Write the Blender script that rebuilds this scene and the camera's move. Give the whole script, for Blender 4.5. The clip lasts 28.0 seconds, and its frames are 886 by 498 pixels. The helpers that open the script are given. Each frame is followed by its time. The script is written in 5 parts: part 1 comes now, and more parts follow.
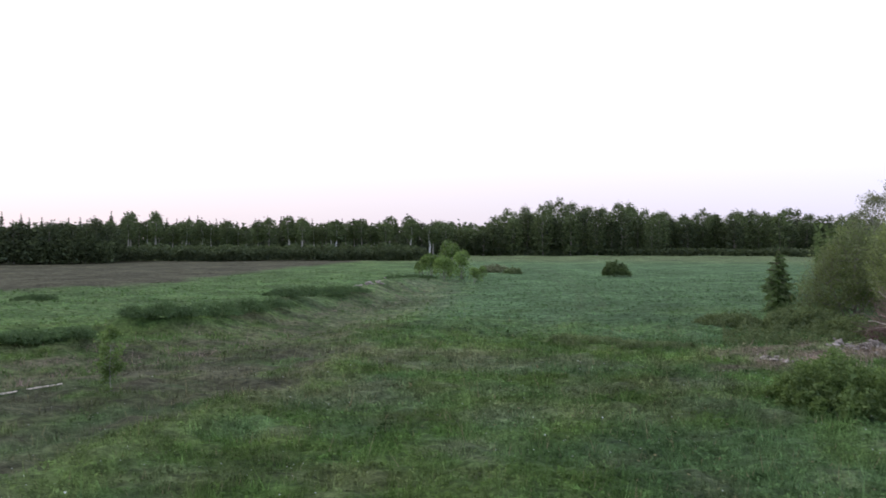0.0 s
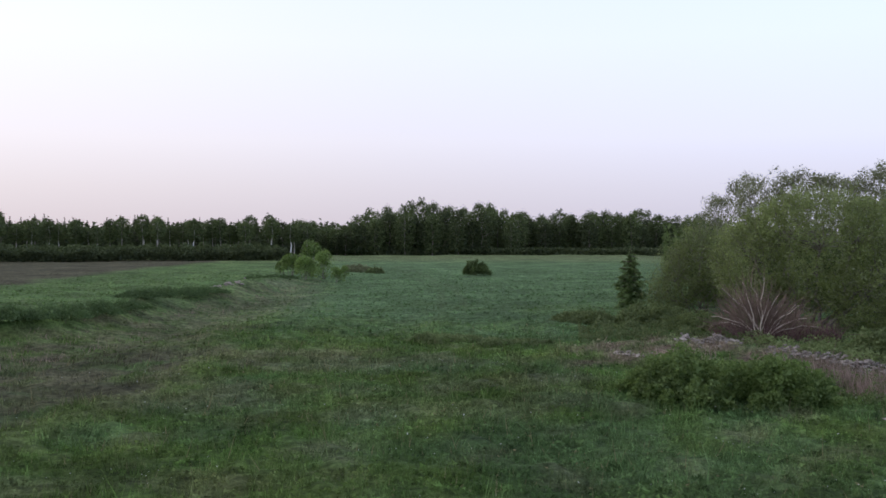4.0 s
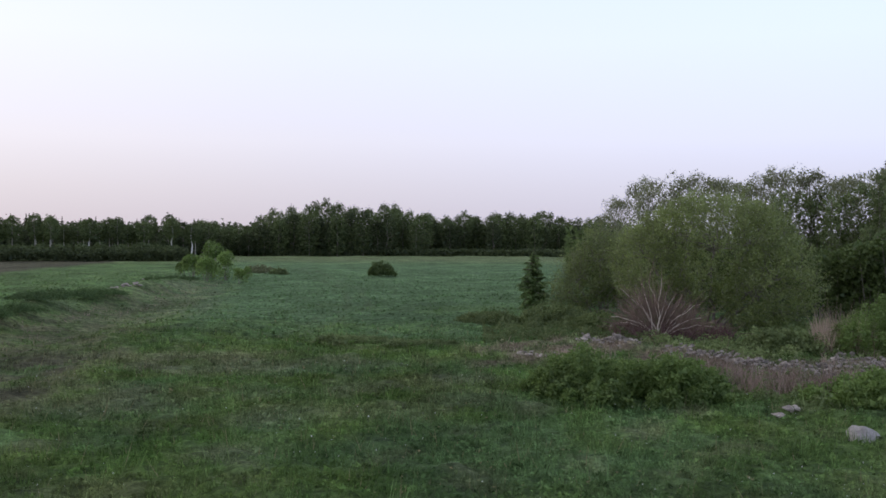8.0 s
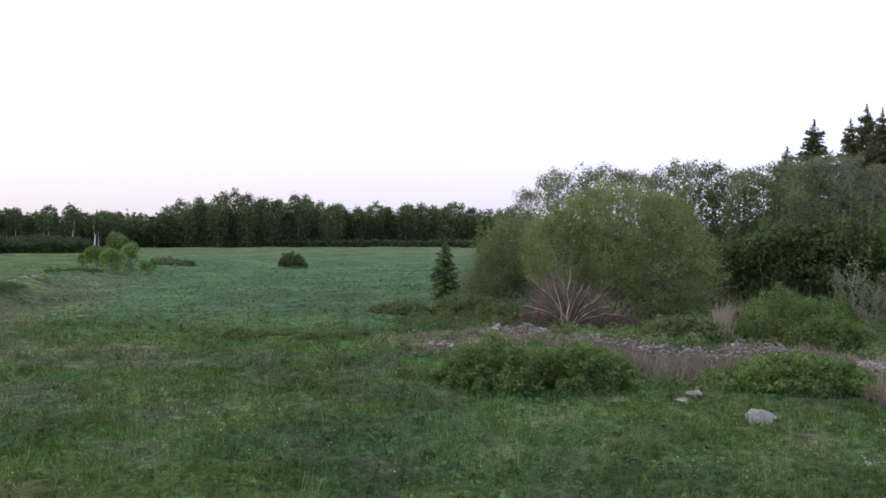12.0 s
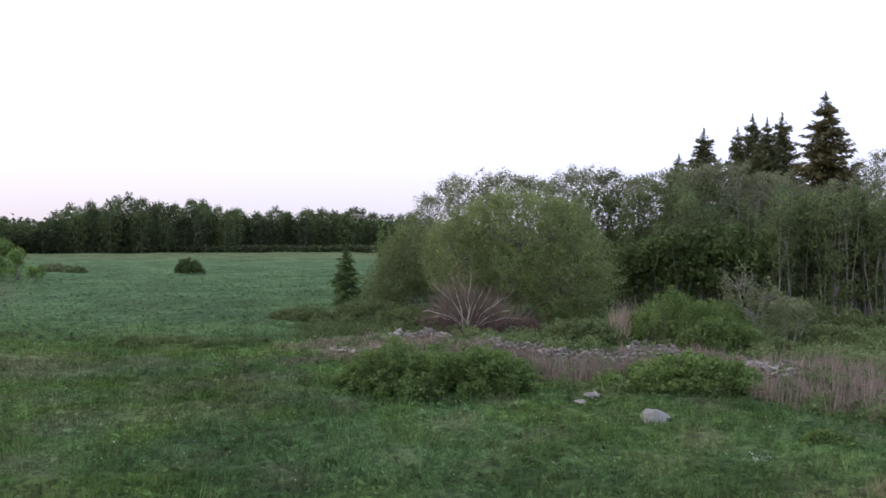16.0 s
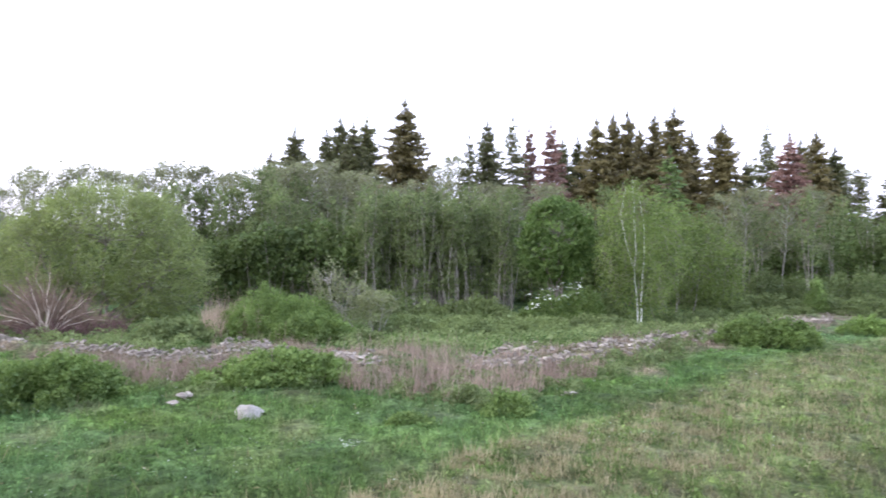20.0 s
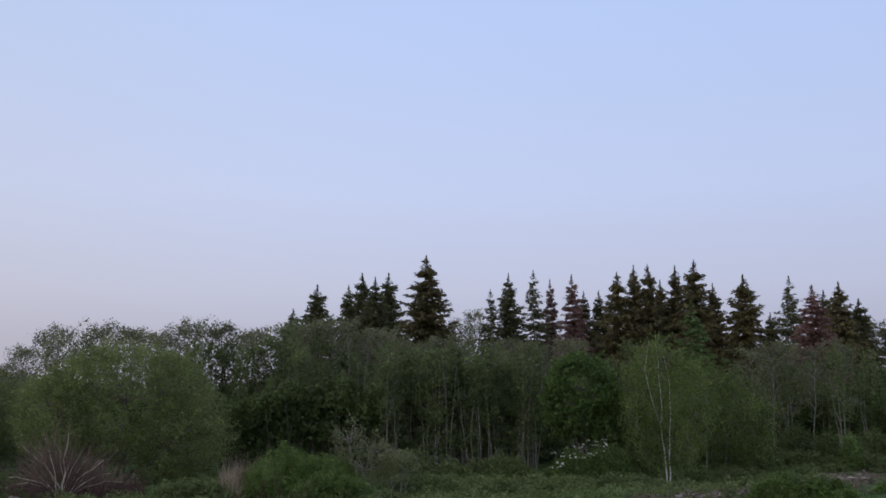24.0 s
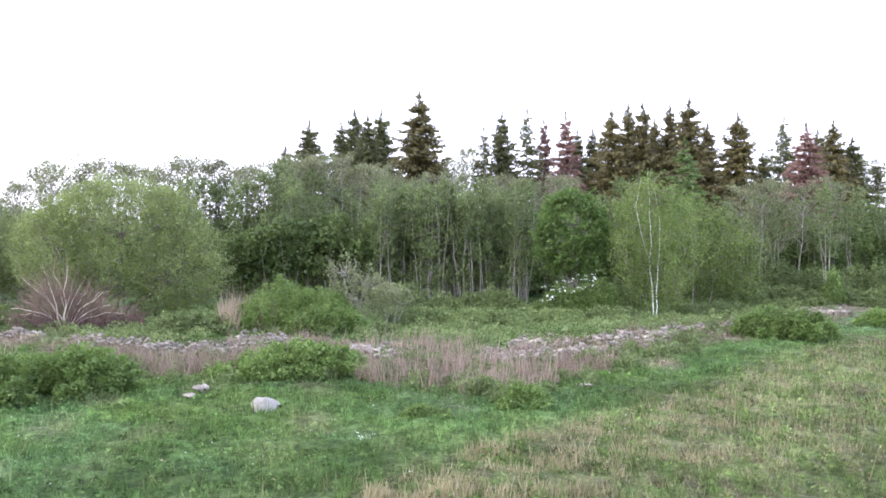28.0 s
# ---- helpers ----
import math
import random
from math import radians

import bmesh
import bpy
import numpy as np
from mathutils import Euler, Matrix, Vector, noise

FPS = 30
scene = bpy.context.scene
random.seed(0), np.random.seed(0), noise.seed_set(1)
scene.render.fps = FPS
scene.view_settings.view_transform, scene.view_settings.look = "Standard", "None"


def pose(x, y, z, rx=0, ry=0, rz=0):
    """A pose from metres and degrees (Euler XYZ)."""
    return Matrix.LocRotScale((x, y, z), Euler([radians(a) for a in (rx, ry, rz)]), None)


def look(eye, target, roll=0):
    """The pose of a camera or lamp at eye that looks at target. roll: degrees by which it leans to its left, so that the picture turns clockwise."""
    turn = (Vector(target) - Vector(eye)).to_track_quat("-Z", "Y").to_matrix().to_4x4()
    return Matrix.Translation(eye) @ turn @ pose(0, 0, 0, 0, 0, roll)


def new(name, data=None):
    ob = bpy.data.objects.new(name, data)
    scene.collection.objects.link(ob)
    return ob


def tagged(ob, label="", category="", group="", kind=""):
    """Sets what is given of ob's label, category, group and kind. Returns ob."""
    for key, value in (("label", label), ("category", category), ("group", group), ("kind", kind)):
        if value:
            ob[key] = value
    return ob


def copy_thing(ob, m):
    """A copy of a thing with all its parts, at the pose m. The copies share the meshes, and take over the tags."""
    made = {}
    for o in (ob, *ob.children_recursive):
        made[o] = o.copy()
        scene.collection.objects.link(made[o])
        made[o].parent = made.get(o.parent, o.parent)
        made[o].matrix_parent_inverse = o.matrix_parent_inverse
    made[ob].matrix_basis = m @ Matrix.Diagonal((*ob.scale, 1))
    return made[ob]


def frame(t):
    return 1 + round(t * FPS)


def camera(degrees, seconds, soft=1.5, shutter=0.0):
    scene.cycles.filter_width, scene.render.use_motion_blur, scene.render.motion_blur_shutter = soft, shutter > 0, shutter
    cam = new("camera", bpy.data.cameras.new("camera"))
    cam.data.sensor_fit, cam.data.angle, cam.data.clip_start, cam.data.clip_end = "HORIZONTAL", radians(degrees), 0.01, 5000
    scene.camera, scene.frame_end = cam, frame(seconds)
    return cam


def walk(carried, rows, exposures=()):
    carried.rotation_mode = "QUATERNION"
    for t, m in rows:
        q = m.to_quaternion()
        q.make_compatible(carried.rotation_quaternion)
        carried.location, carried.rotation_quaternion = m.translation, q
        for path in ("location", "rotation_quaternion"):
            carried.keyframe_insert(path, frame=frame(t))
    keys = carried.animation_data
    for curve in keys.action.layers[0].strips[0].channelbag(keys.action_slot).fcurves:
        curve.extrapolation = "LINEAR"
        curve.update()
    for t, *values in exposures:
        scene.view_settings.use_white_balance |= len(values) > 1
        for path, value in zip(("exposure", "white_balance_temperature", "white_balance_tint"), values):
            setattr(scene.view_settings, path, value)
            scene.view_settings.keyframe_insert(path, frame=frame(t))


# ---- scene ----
cam = camera(50.23, 28.0, soft=1.6, shutter=0.5)
EYE_HEIGHT = 5.0
# seconds, heading clockwise from +y, tilt and lean in degrees; the camera only turns
HEADINGS = [
    (0, -0, -0.71, 0.05), (0.5, 1.19, -1.12, 0.2), (1, 0.95, -1.05, 0.27), (1.5, 0.67, -1, 0.08),
    (2, 0.88, -1.04, -0.01), (2.5, 6.65, -0.8, 0.17), (3, 8.49, -0.65, -0.36), (3.5, 8.34, -0.74, 0.04),
    (5.3, 8.39, -0.74, -0.06), (5.5, 10, -0.65, -0.25), (6, 14.42, -0.57, -0.18), (6.5, 14.08, -0.7, 0.05),
    (7, 14.07, -0.63, 0.09), (7.5, 14.08, -0.6, -0.05), (8, 14.08, -0.67, -0.2), (8.5, 16.65, -1.22, 0.01),
    (9, 20.66, -1.11, -0.33), (9.5, 19.96, -0.95, 0.27), (10, 19.9, -0.88, -0.12), (10.5, 19.4, -1.02, -0.12),
    (11, 19.43, -1.19, -0.06), (11.5, 19.39, -1.2, -0.05), (12, 19.43, -1.22, -0.13), (12.5, 21.85, -1.06, 0.3),
    (13, 25.4, -1.14, 0.21), (13.5, 25.02, -0.98, 0.15), (15.5, 25.17, -0.73, 0.08), (16, 25.41, -0.9, -0.08),
    (16.5, 34.81, -0.51, 0.08), (17, 37.01, -0.75, -0.56), (17.5, 37.08, -1, -0.01), (18, 37.02, -1.09, 0.02),
    (18.5, 37.05, -1.26, -0.13), (19, 36.83, -1.48, 0.06), (19.5, 39.93, -1.69, 0.41), (19.6, 42.3, -1.6, 0.3), (19.7, 44.7, -1.45, 0.2),
    (19.8, 46.8, -1.3, 0.05), (19.9, 48.6, -1.18, -0.1), (20, 49.71, -1.08, -0.12), (20.1, 50.03, -1.06, -0.12), (20.2, 49.6, -1.05, -0.1), (20.4, 49.05, -1.05, -0.09),
    (20.5, 48.91, -1.05, -0.09), (22.5, 48.58, -1, -0.08), (23, 48.64, 4.78, -0.26), (23.5, 48.47, 8.41, -0.51),
    (24, 48.43, 8.37, 0.29), (24.5, 48.31, 8.55, -0.19), (25, 48.57, 8.45, 0.16), (25.5, 48.32, 8.41, -0.03),
    (26, 48.32, 8.4, 0.16), (26.5, 48.97, 6.07, 0.39), (27, 49.25, -1.28, 0.14), (27.5, 48.67, -2.18, 0.23),
    (28, 48.82, -1.54, 0.1),
]


def aim(heading, tilt, lean):
    return pose(0, 0, EYE_HEIGHT, 90 + tilt, 0, -heading) @ pose(0, 0, 0, 0, 0, -lean)


# seconds, stops, white balance
EXPOSURES = [(0.0, -0.14, 6500, 10), (0.5, -0.29, 6500, 10), (1.0, -0.5, 6500, 10), (3.0, -0.52, 6500, 10), (9.0, -0.56, 6500, 10), (10.0, -0.19, 6500, 10), (13.0, -0.13, 6500, 10), (16.0, -0.13, 6500, 10), (17.0, -0.11, 6500, 10), (17.8, 0.52, 6500, 10), (18.0, 0.66, 6500, 10), (19.0, 0.78, 6500, 10), (20.0, 1.1, 6500, 10), (22.5, 1.4, 6500, 10), (23.0, 0.6, 6500, 10), (23.6, -0.7, 6500, 10), (24.0, -1.13, 6500, 10), (25.0, -1.15, 6500, 10), (26.4, -1.15, 6500, 10), (27.0, -0.38, 7000, 15), (27.6, 1.3, 6500, 10), (28.0, 1.3, 6500, 10)]
walk(cam, [(t, aim(h, p, r)) for t, h, p, r in HEADINGS], EXPOSURES)

# ---- sky and light: just after sunset, the glow lies to the west, left of the far woods ----
SUN_HEADING, SUN_HEIGHT = -55.0, 4.0
world = bpy.data.worlds.new("dusk_sky")
scene.world = world
world.use_nodes = True
wn = world.node_tree
sky = wn.nodes.new("ShaderNodeTexSky")
sky.sky_type = "NISHITA"
sky.sun_disc = False
sky.sun_elevation = radians(SUN_HEIGHT)
sky.sun_rotation = radians(SUN_HEADING)
sky.air_density, sky.dust_density, sky.ozone_density = 1.0, 0.3, 3.0
# thin high haze after sunset: lavender at the horizon, pale above it, blue overhead, brighter to the west
co = wn.nodes.new("ShaderNodeTexCoord")
axes = wn.nodes.new("ShaderNodeSeparateXYZ")
wn.links.new(co.outputs["Generated"], axes.inputs[0])
haze = wn.nodes.new("ShaderNodeValToRGB")
wn.links.new(axes.outputs["Z"], haze.inputs[0])
for pos, col in ((0.0, (0.50, 0.498, 0.655)), (0.05, (0.59, 0.612, 0.79)), (0.10, (0.675, 0.73, 0.955)), (0.20, (0.70, 0.82, 1.16)), (0.38, (0.62, 0.80, 1.24)), (1.0, (0.46, 0.48, 0.56))):
    e = haze.color_ramp.elements.new(pos) if 0 < pos < 1 else haze.color_ramp.elements[-1 if pos else 0]
    e.position, e.color = pos, (*col, 1)
west = wn.nodes.new("ShaderNodeVectorMath")
west.operation = "DOT_PRODUCT"
west.inputs[1].default_value = (math.sin(radians(SUN_HEADING)), math.cos(radians(SUN_HEADING)), 0.15)
wn.links.new(co.outputs["Generated"], west.inputs[0])
glow = wn.nodes.new("ShaderNodeValToRGB")
glow.color_ramp.interpolation = "B_SPLINE"
lift = wn.nodes.new("ShaderNodeMapRange")
lift.inputs["From Min"].default_value = -1.0
wn.links.new(west.outputs["Value"], lift.inputs["Value"])
wn.links.new(lift.outputs[0], glow.inputs[0])
for pos, col in ((0.0, (0.64, 0.64, 0.65)), (0.45, (0.80, 0.785, 0.77)), (0.75, (0.77, 0.70, 0.61)), (1.0, (1.0, 0.86, 0.68))):
    e = glow.color_ramp.elements.new(pos) if 0 < pos < 1 else glow.color_ramp.elements[-1 if pos else 0]
    e.position, e.color = pos, (*col, 1)
tint = wn.nodes.new("ShaderNodeMix")
tint.data_type, tint.blend_type = "RGBA", "MULTIPLY"
tint.inputs[0].default_value = 1.0
wn.links.new(haze.outputs[0], tint.inputs[6])
wn.links.new(glow.outputs[0], tint.inputs[7])
bright = wn.nodes.new("ShaderNodeVectorMath")
bright.operation = "SCALE"
bright.inputs["Scale"].default_value = 15.5
wn.links.new(tint.outputs[2], bright.inputs[0])
both = wn.nodes.new("ShaderNodeMix")
both.data_type = "RGBA"
both.inputs[0].default_value = 0.97
wn.links.new(sky.outputs[0], both.inputs[6])
wn.links.new(bright.outputs[0], both.inputs[7])
back = wn.nodes["Background"]
wn.links.new(both.outputs[2], back.inputs[0])
back.inputs[1].default_value = 0.15

sun = new("sun", bpy.data.lights.new("sun", "SUN"))
sun.data.energy, sun.data.angle, sun.data.color = 0.55, radians(60), (1.0, 0.90, 0.78)
sun.matrix_world = look((0, 0, 0), (-math.sin(radians(SUN_HEADING)), -math.cos(radians(SUN_HEADING)), -0.7))

# ---- small tools ----
rng = np.random.default_rng(11)


def at(az, dist):
    """A place on the plan from the heading (degrees) and the distance from the camera's foot."""
    return dist * math.sin(radians(az)), dist * math.cos(radians(az))


def line_distance(x, y, pts):
    """Distance from each place to a line through pts."""
    best = np.full(np.shape(x), 1e9)
    for (ax, ay), (bx, by) in zip(pts[:-1], pts[1:]):
        dx, dy = bx - ax, by - ay
        s = np.clip(((x - ax) * dx + (y - ay) * dy) / (dx * dx + dy * dy), 0, 1)
        best = np.minimum(best, np.hypot(x - ax - s * dx, y - ay - s * dy))
    return best


def waves(x, y, scale, seed):
    """A smooth random field, about -1 to 1."""
    r = np.random.default_rng(seed)
    v = np.zeros(np.shape(x))
    for k in range(7):
        a, ph, w = r.uniform(0, 6.283), r.uniform(0, 6.283), r.uniform(0.6, 1.9) / scale
        v = v + np.sin((x * math.cos(a) + y * math.sin(a)) * w * 6.283 + ph)
    return v / 3.2


RIDGE = [at(a, d) for a, d in ((18.0, 40.5), (24, 45.7), (27.3, 43), (31.4, 39.8), (33.6, 37.8), (36.5, 36.0), (39.0, 39.5), (40.3, 37.5), (43.4, 35.4), (45.5, 34), (48, 34.4), (51.4, 34.6), (53.8, 34.9),
                               (56.5, 35.5), (59.5, 39), (62.8, 41.6), (66.6, 48.7), (70, 55.6), (73.2, 69), (78, 90))]
DITCH = [at(a, d) for a, d in ((-45, 34), (-25.2, 39), (-16.2, 42.5), (-9.7, 50), (-4.9, 66), (-0.8, 90), (1.5, 112))]
BERM = [at(a, d) for a, d in ((-26, 18.5), (-23.5, 20.5), (-18.9, 23.9), (-16.5, 25.6), (-13.9, 27.2), (-11.7, 30.2), (-10.0, 31.5), (-7.6, 35.2), (-5.6, 38.2))]
TRACK = [at(a, d) for a, d in ((14.2, 30.5), (13.8, 34.0), (12.6, 40.0), (4.0, 49.0), (6.0, 56.0), (8.4, 70.0), (8.0, 90.0), (6.4, 120.0), (5.5, 160.0))]
BANK_WEST = [at(a, d) for a, d in ((-45, 44), (-25.2, 46.8), (-23.4, 47.2), (-21.3, 46.8))]
BANK = [at(a, d) for a, d in ((-18.2, 53.5), (-16.2, 53.2), (-13.9, 55.5), (-11.6, 58.5), (-10.0, 63), (-7.6, 74.5), (-5.6, 75.5), (-3.5, 92), (-1.7, 110))]


def height(x, y):
    """The ground's height at each place."""
    x, y = np.asarray(x, float), np.asarray(y, float)
    dist = np.hypot(x, y)
    z = 0.05 * waves(x, y, 9, 3) + 0.10 * waves(x, y, 30, 4) * np.clip(dist / 40, 0, 1)
    z = z + 0.24 * np.exp(-(line_distance(x, y, RIDGE) / 1.7) ** 2) * np.clip(1.4 - dist / 60, 0.35, 1) * np.clip(0.9 + 0.7 * waves(x, y, 7, 6), 0.2, 1.5)
    z = z - 0.38 * np.exp(-(line_distance(x, y, DITCH) / 3.0) ** 2)
    z = z - 0.07 * np.exp(-(line_distance(x, y, TRACK) / 0.5) ** 2)
    z = z + 0.18 * np.exp(-(line_distance(x, y, BERM) / 1.1) ** 2)
    bank = np.minimum(line_distance(x, y, BANK), line_distance(x, y, BANK_WEST) + 0.5)
    z = z + 0.75 * np.exp(-(bank / 1.5) ** 2) * np.clip(0.85 + 0.5 * waves(x, y, 9, 5), 0.25, 1.4) * np.clip(2.0 - dist / 75, 0.3, 1)
    open_field = np.clip((dist - 38) / 20, 0, 1) * np.clip((210 - dist) / 60, 0, 1) * np.clip((19 - np.degrees(np.arctan2(x, y))) / 4, 0, 1)
    z = z + open_field * (0.055 * waves(x, y, 3.2, 7) + 0.08 * waves(x, y, 8, 8))
    return z


def ground_at(x, y):
    return float(height(np.array([x]), np.array([y]))[0])


def mesh_data(name, verts, faces, mat, smooth=False):
    """A mesh from arrays; faces is one array with the same count of corners in each row."""
    verts, faces = np.asarray(verts, np.float32), np.asarray(faces, np.int32)
    n, k = faces.shape
    me = bpy.data.meshes.new(name)
    me.vertices.add(len(verts))
    me.vertices.foreach_set("co", verts.ravel())
    me.loops.add(n * k)
    me.loops.foreach_set("vertex_index", faces.ravel())
    me.polygons.add(n)
    me.polygons.foreach_set("loop_start", np.arange(0, n * k, k, dtype=np.int32))
    me.polygons.foreach_set("use_smooth", np.full(n, smooth))
    me.materials.append(mat)
    me.update(calc_edges=True)
    return me


def part(name, data, parent, label=""):
    """One mesh as a part of a thing."""
    ob = new(name, data)
    ob.parent = parent
    return tagged(ob, label)


def thing(name, label, category, group="", kind=""):
    return tagged(new(name), label, category, group, kind)


def join(chunks):
    """Vertices and faces of many pieces in one."""
    vs, fs, n = [], [], 0
    for v, f in chunks:
        vs.append(v)
        fs.append(f + n)
        n += len(v)
    return np.concatenate(vs), np.concatenate(fs)


def tube(path, radii, sides=5):
    """A tapered tube along a path, with an irregular round section."""
    path = np.asarray(path, float)
    n = len(path)
    tang = np.gradient(path, axis=0)
    tang /= np.linalg.norm(tang, axis=1)[:, None] + 1e-9
    ref = np.where(np.abs(tang[:, 2:3]) > 0.9, [[1.0, 0, 0]], [[0, 0, 1.0]])
    u = np.cross(tang, ref)
    u /= np.linalg.norm(u, axis=1)[:, None] + 1e-9
    v = np.cross(tang, u)
    a = np.arange(sides) * 2 * math.pi / sides
    ring = np.cos(a)[None, :, None] * u[:, None, :] + np.sin(a)[None, :, None] * v[:, None, :]
    verts = (path[:, None, :] + ring * np.asarray(radii, float)[:, None, None]).reshape(-1, 3)
    i, j = np.meshgrid(np.arange(n - 1), np.arange(sides), indexing="ij")
    q = np.stack([i * sides + j, i * sides + (j + 1) % sides, (i + 1) * sides + (j + 1) % sides, (i + 1) * sides + j], -1).reshape(-1, 4)
    return verts, q


def bent(a, b, sag=0.0, wobble=0.05, n=5):
    """A path from a to b that bends a little."""
    a, b = np.asarray(a, float), np.asarray(b, float)
    s = np.linspace(0, 1, n)[:, None]
    path = a + (b - a) * s
    size = np.linalg.norm(b - a)
    path[1:-1] += rng.normal(0, wobble * size, (n - 2, 3))
    path[:, 2] += sag * size * (s[:, 0] * (1 - s[:, 0])) * 4
    return path


def leaf_quads(centres, size, flat=0.4, long=1.6, spread=0.35, droop=0.0, plain=False):
    """A folded diamond, or a plain pointed leaf, for each centre, turned at random; flat: how far it tends to lie level; droop: how far it hangs."""
    c = np.asarray(centres, float)
    n = len(c)
    u = rng.normal(0, 1, (n, 3))
    u[:, 2] = u[:, 2] * (1 - flat) - droop
    u /= np.linalg.norm(u, axis=1)[:, None] + 1e-9
    w = rng.normal(0, 1, (n, 3))
    w[:, 2] *= 1 - flat
    v = w - u * (u * w).sum(1)[:, None]
    v /= np.linalg.norm(v, axis=1)[:, None] + 1e-9
    s = size * np.exp(rng.normal(0, spread, n))[:, None] * 0.5
    if plain:
        verts = np.stack([c - u * s * long * 1.05, c + v * s * 1.15 + u * s * 0.6, c - v * s * 1.15 + u * s * 0.6], 1).reshape(-1, 3)
        return verts, np.arange(n * 3).reshape(n, 3)
    nrm = np.cross(u, v) * s * 0.25
    verts = np.stack([c - u * s * long, c + v * s + nrm, c + u * s * long, c - v * s + nrm], 1).reshape(-1, 3)
    return verts, np.arange(n * 4).reshape(n, 4)


# ---- materials ----
def nodes_of(name):
    m = bpy.data.materials.new(name)
    m.use_nodes = True
    nt = m.node_tree
    nt.nodes.clear()
    return m, nt, nt.nodes.new("ShaderNodeOutputMaterial")


def add(nt, kind, **inputs):
    n = nt.nodes.new(kind)
    for key, value in inputs.items():
        n.inputs[key.replace("_", " ")].default_value = value
    return n


def noise_fac(nt, scale, detail=4.0, rough=0.6, low=0.3, high=0.7):
    """Noise at a real size (1/scale metres), stretched to 0..1."""
    co = nt.nodes.new("ShaderNodeNewGeometry")
    t = add(nt, "ShaderNodeTexNoise", Scale=scale, Detail=detail, Roughness=rough)
    nt.links.new(co.outputs["Position"], t.inputs["Vector"])
    r = add(nt, "ShaderNodeMapRange")
    r.inputs["From Min"].default_value, r.inputs["From Max"].default_value = low, high
    nt.links.new(t.outputs["Fac"], r.inputs["Value"])
    return r.outputs["Result"]


def mix(nt, fac, a, b, how="MIX"):
    m = nt.nodes.new("ShaderNodeMix")
    m.data_type, m.blend_type = "RGBA", how
    for socket, value in ((m.inputs[0], fac), (m.inputs[6], a), (m.inputs[7], b)):
        if isinstance(value, bpy.types.NodeSocket):
            nt.links.new(value, socket)
        elif isinstance(value, tuple):
            socket.default_value = (*value, 1)
        else:
            socket.default_value = value
    return m.outputs[2]


def brightness(nt, colour, value, low, high):
    """colour scaled by low..high as value goes 0..1."""
    r = add(nt, "ShaderNodeMapRange")
    r.inputs["To Min"].default_value, r.inputs["To Max"].default_value = low, high
    nt.links.new(value, r.inputs["Value"])
    return mix(nt, 1.0, colour, r.outputs["Result"], "MULTIPLY")


def leafy(name, dark, light, through_light=0.35, gloss=0.02, tip=None):
    """Foliage: colour differs from leaf to leaf, from clump to clump and from plant to plant."""
    m, nt, out = nodes_of(name)
    geo, info = nt.nodes.new("ShaderNodeNewGeometry"), nt.nodes.new("ShaderNodeObjectInfo")
    col = mix(nt, geo.outputs["Random Per Island"], dark, light)
    if tip:
        pick = add(nt, "ShaderNodeMath")
        pick.operation = "GREATER_THAN"
        pick.inputs[1].default_value = 0.9
        nt.links.new(geo.outputs["Random Per Island"], pick.inputs[0])
        col = mix(nt, pick.outputs[0], col, tip)
    col = brightness(nt, col, noise_fac(nt, 0.9, 3), 0.72, 1.25)
    col = brightness(nt, col, info.outputs["Random"], 0.82, 1.18)
    d, t, g, s1, s2 = (nt.nodes.new(k) for k in ("ShaderNodeBsdfDiffuse", "ShaderNodeBsdfTranslucent", "ShaderNodeBsdfGlossy", "ShaderNodeMixShader", "ShaderNodeMixShader"))
    g.inputs["Roughness"].default_value = 0.55
    g.inputs["Color"].default_value = (0.8, 0.85, 0.9, 1)
    s1.inputs[0].default_value, s2.inputs[0].default_value = through_light + 0.08, gloss
    nt.links.new(col, d.inputs["Color"])
    nt.links.new(col, t.inputs["Color"])
    nt.links.new(d.outputs[0], s1.inputs[1])
    nt.links.new(t.outputs[0], s1.inputs[2])
    nt.links.new(s1.outputs[0], s2.inputs[1])
    nt.links.new(g.outputs[0], s2.inputs[2])
    nt.links.new(s2.outputs[0], out.inputs[0])
    return m


def solid(name, a, b, scale=6.0, rough=0.85, bump=0.4, fleck=None, fleck_scale=30.0, fleck_cut=0.62, size=0.02):
    """Bark, stone or earth: two colours at one scale, flecks at a finer one, and relief."""
    m, nt, out = nodes_of(name)
    p = nt.nodes.new("ShaderNodeBsdfPrincipled")
    info = nt.nodes.new("ShaderNodeObjectInfo")
    col = mix(nt, noise_fac(nt, scale), a, b)
    col = brightness(nt, col, noise_fac(nt, scale * 7, 5), 0.75, 1.2)
    if fleck:
        col = mix(nt, noise_fac(nt, fleck_scale, 3, 0.6, fleck_cut, fleck_cut + 0.08), col, fleck)
    col = brightness(nt, col, info.outputs["Random"], 0.75, 1.2)
    geo = nt.nodes.new("ShaderNodeNewGeometry")
    col = brightness(nt, col, geo.outputs["Random Per Island"], 0.72, 1.25)
    nt.links.new(col, p.inputs["Base Color"])
    p.inputs["Roughness"].default_value = rough
    bn = add(nt, "ShaderNodeBump", Strength=bump, Distance=size)
    nt.links.new(noise_fac(nt, scale * 4, 6), bn.inputs["Height"])
    nt.links.new(bn.outputs[0], p.inputs["Normal"])
    nt.links.new(p.outputs[0], out.inputs[0])
    return m


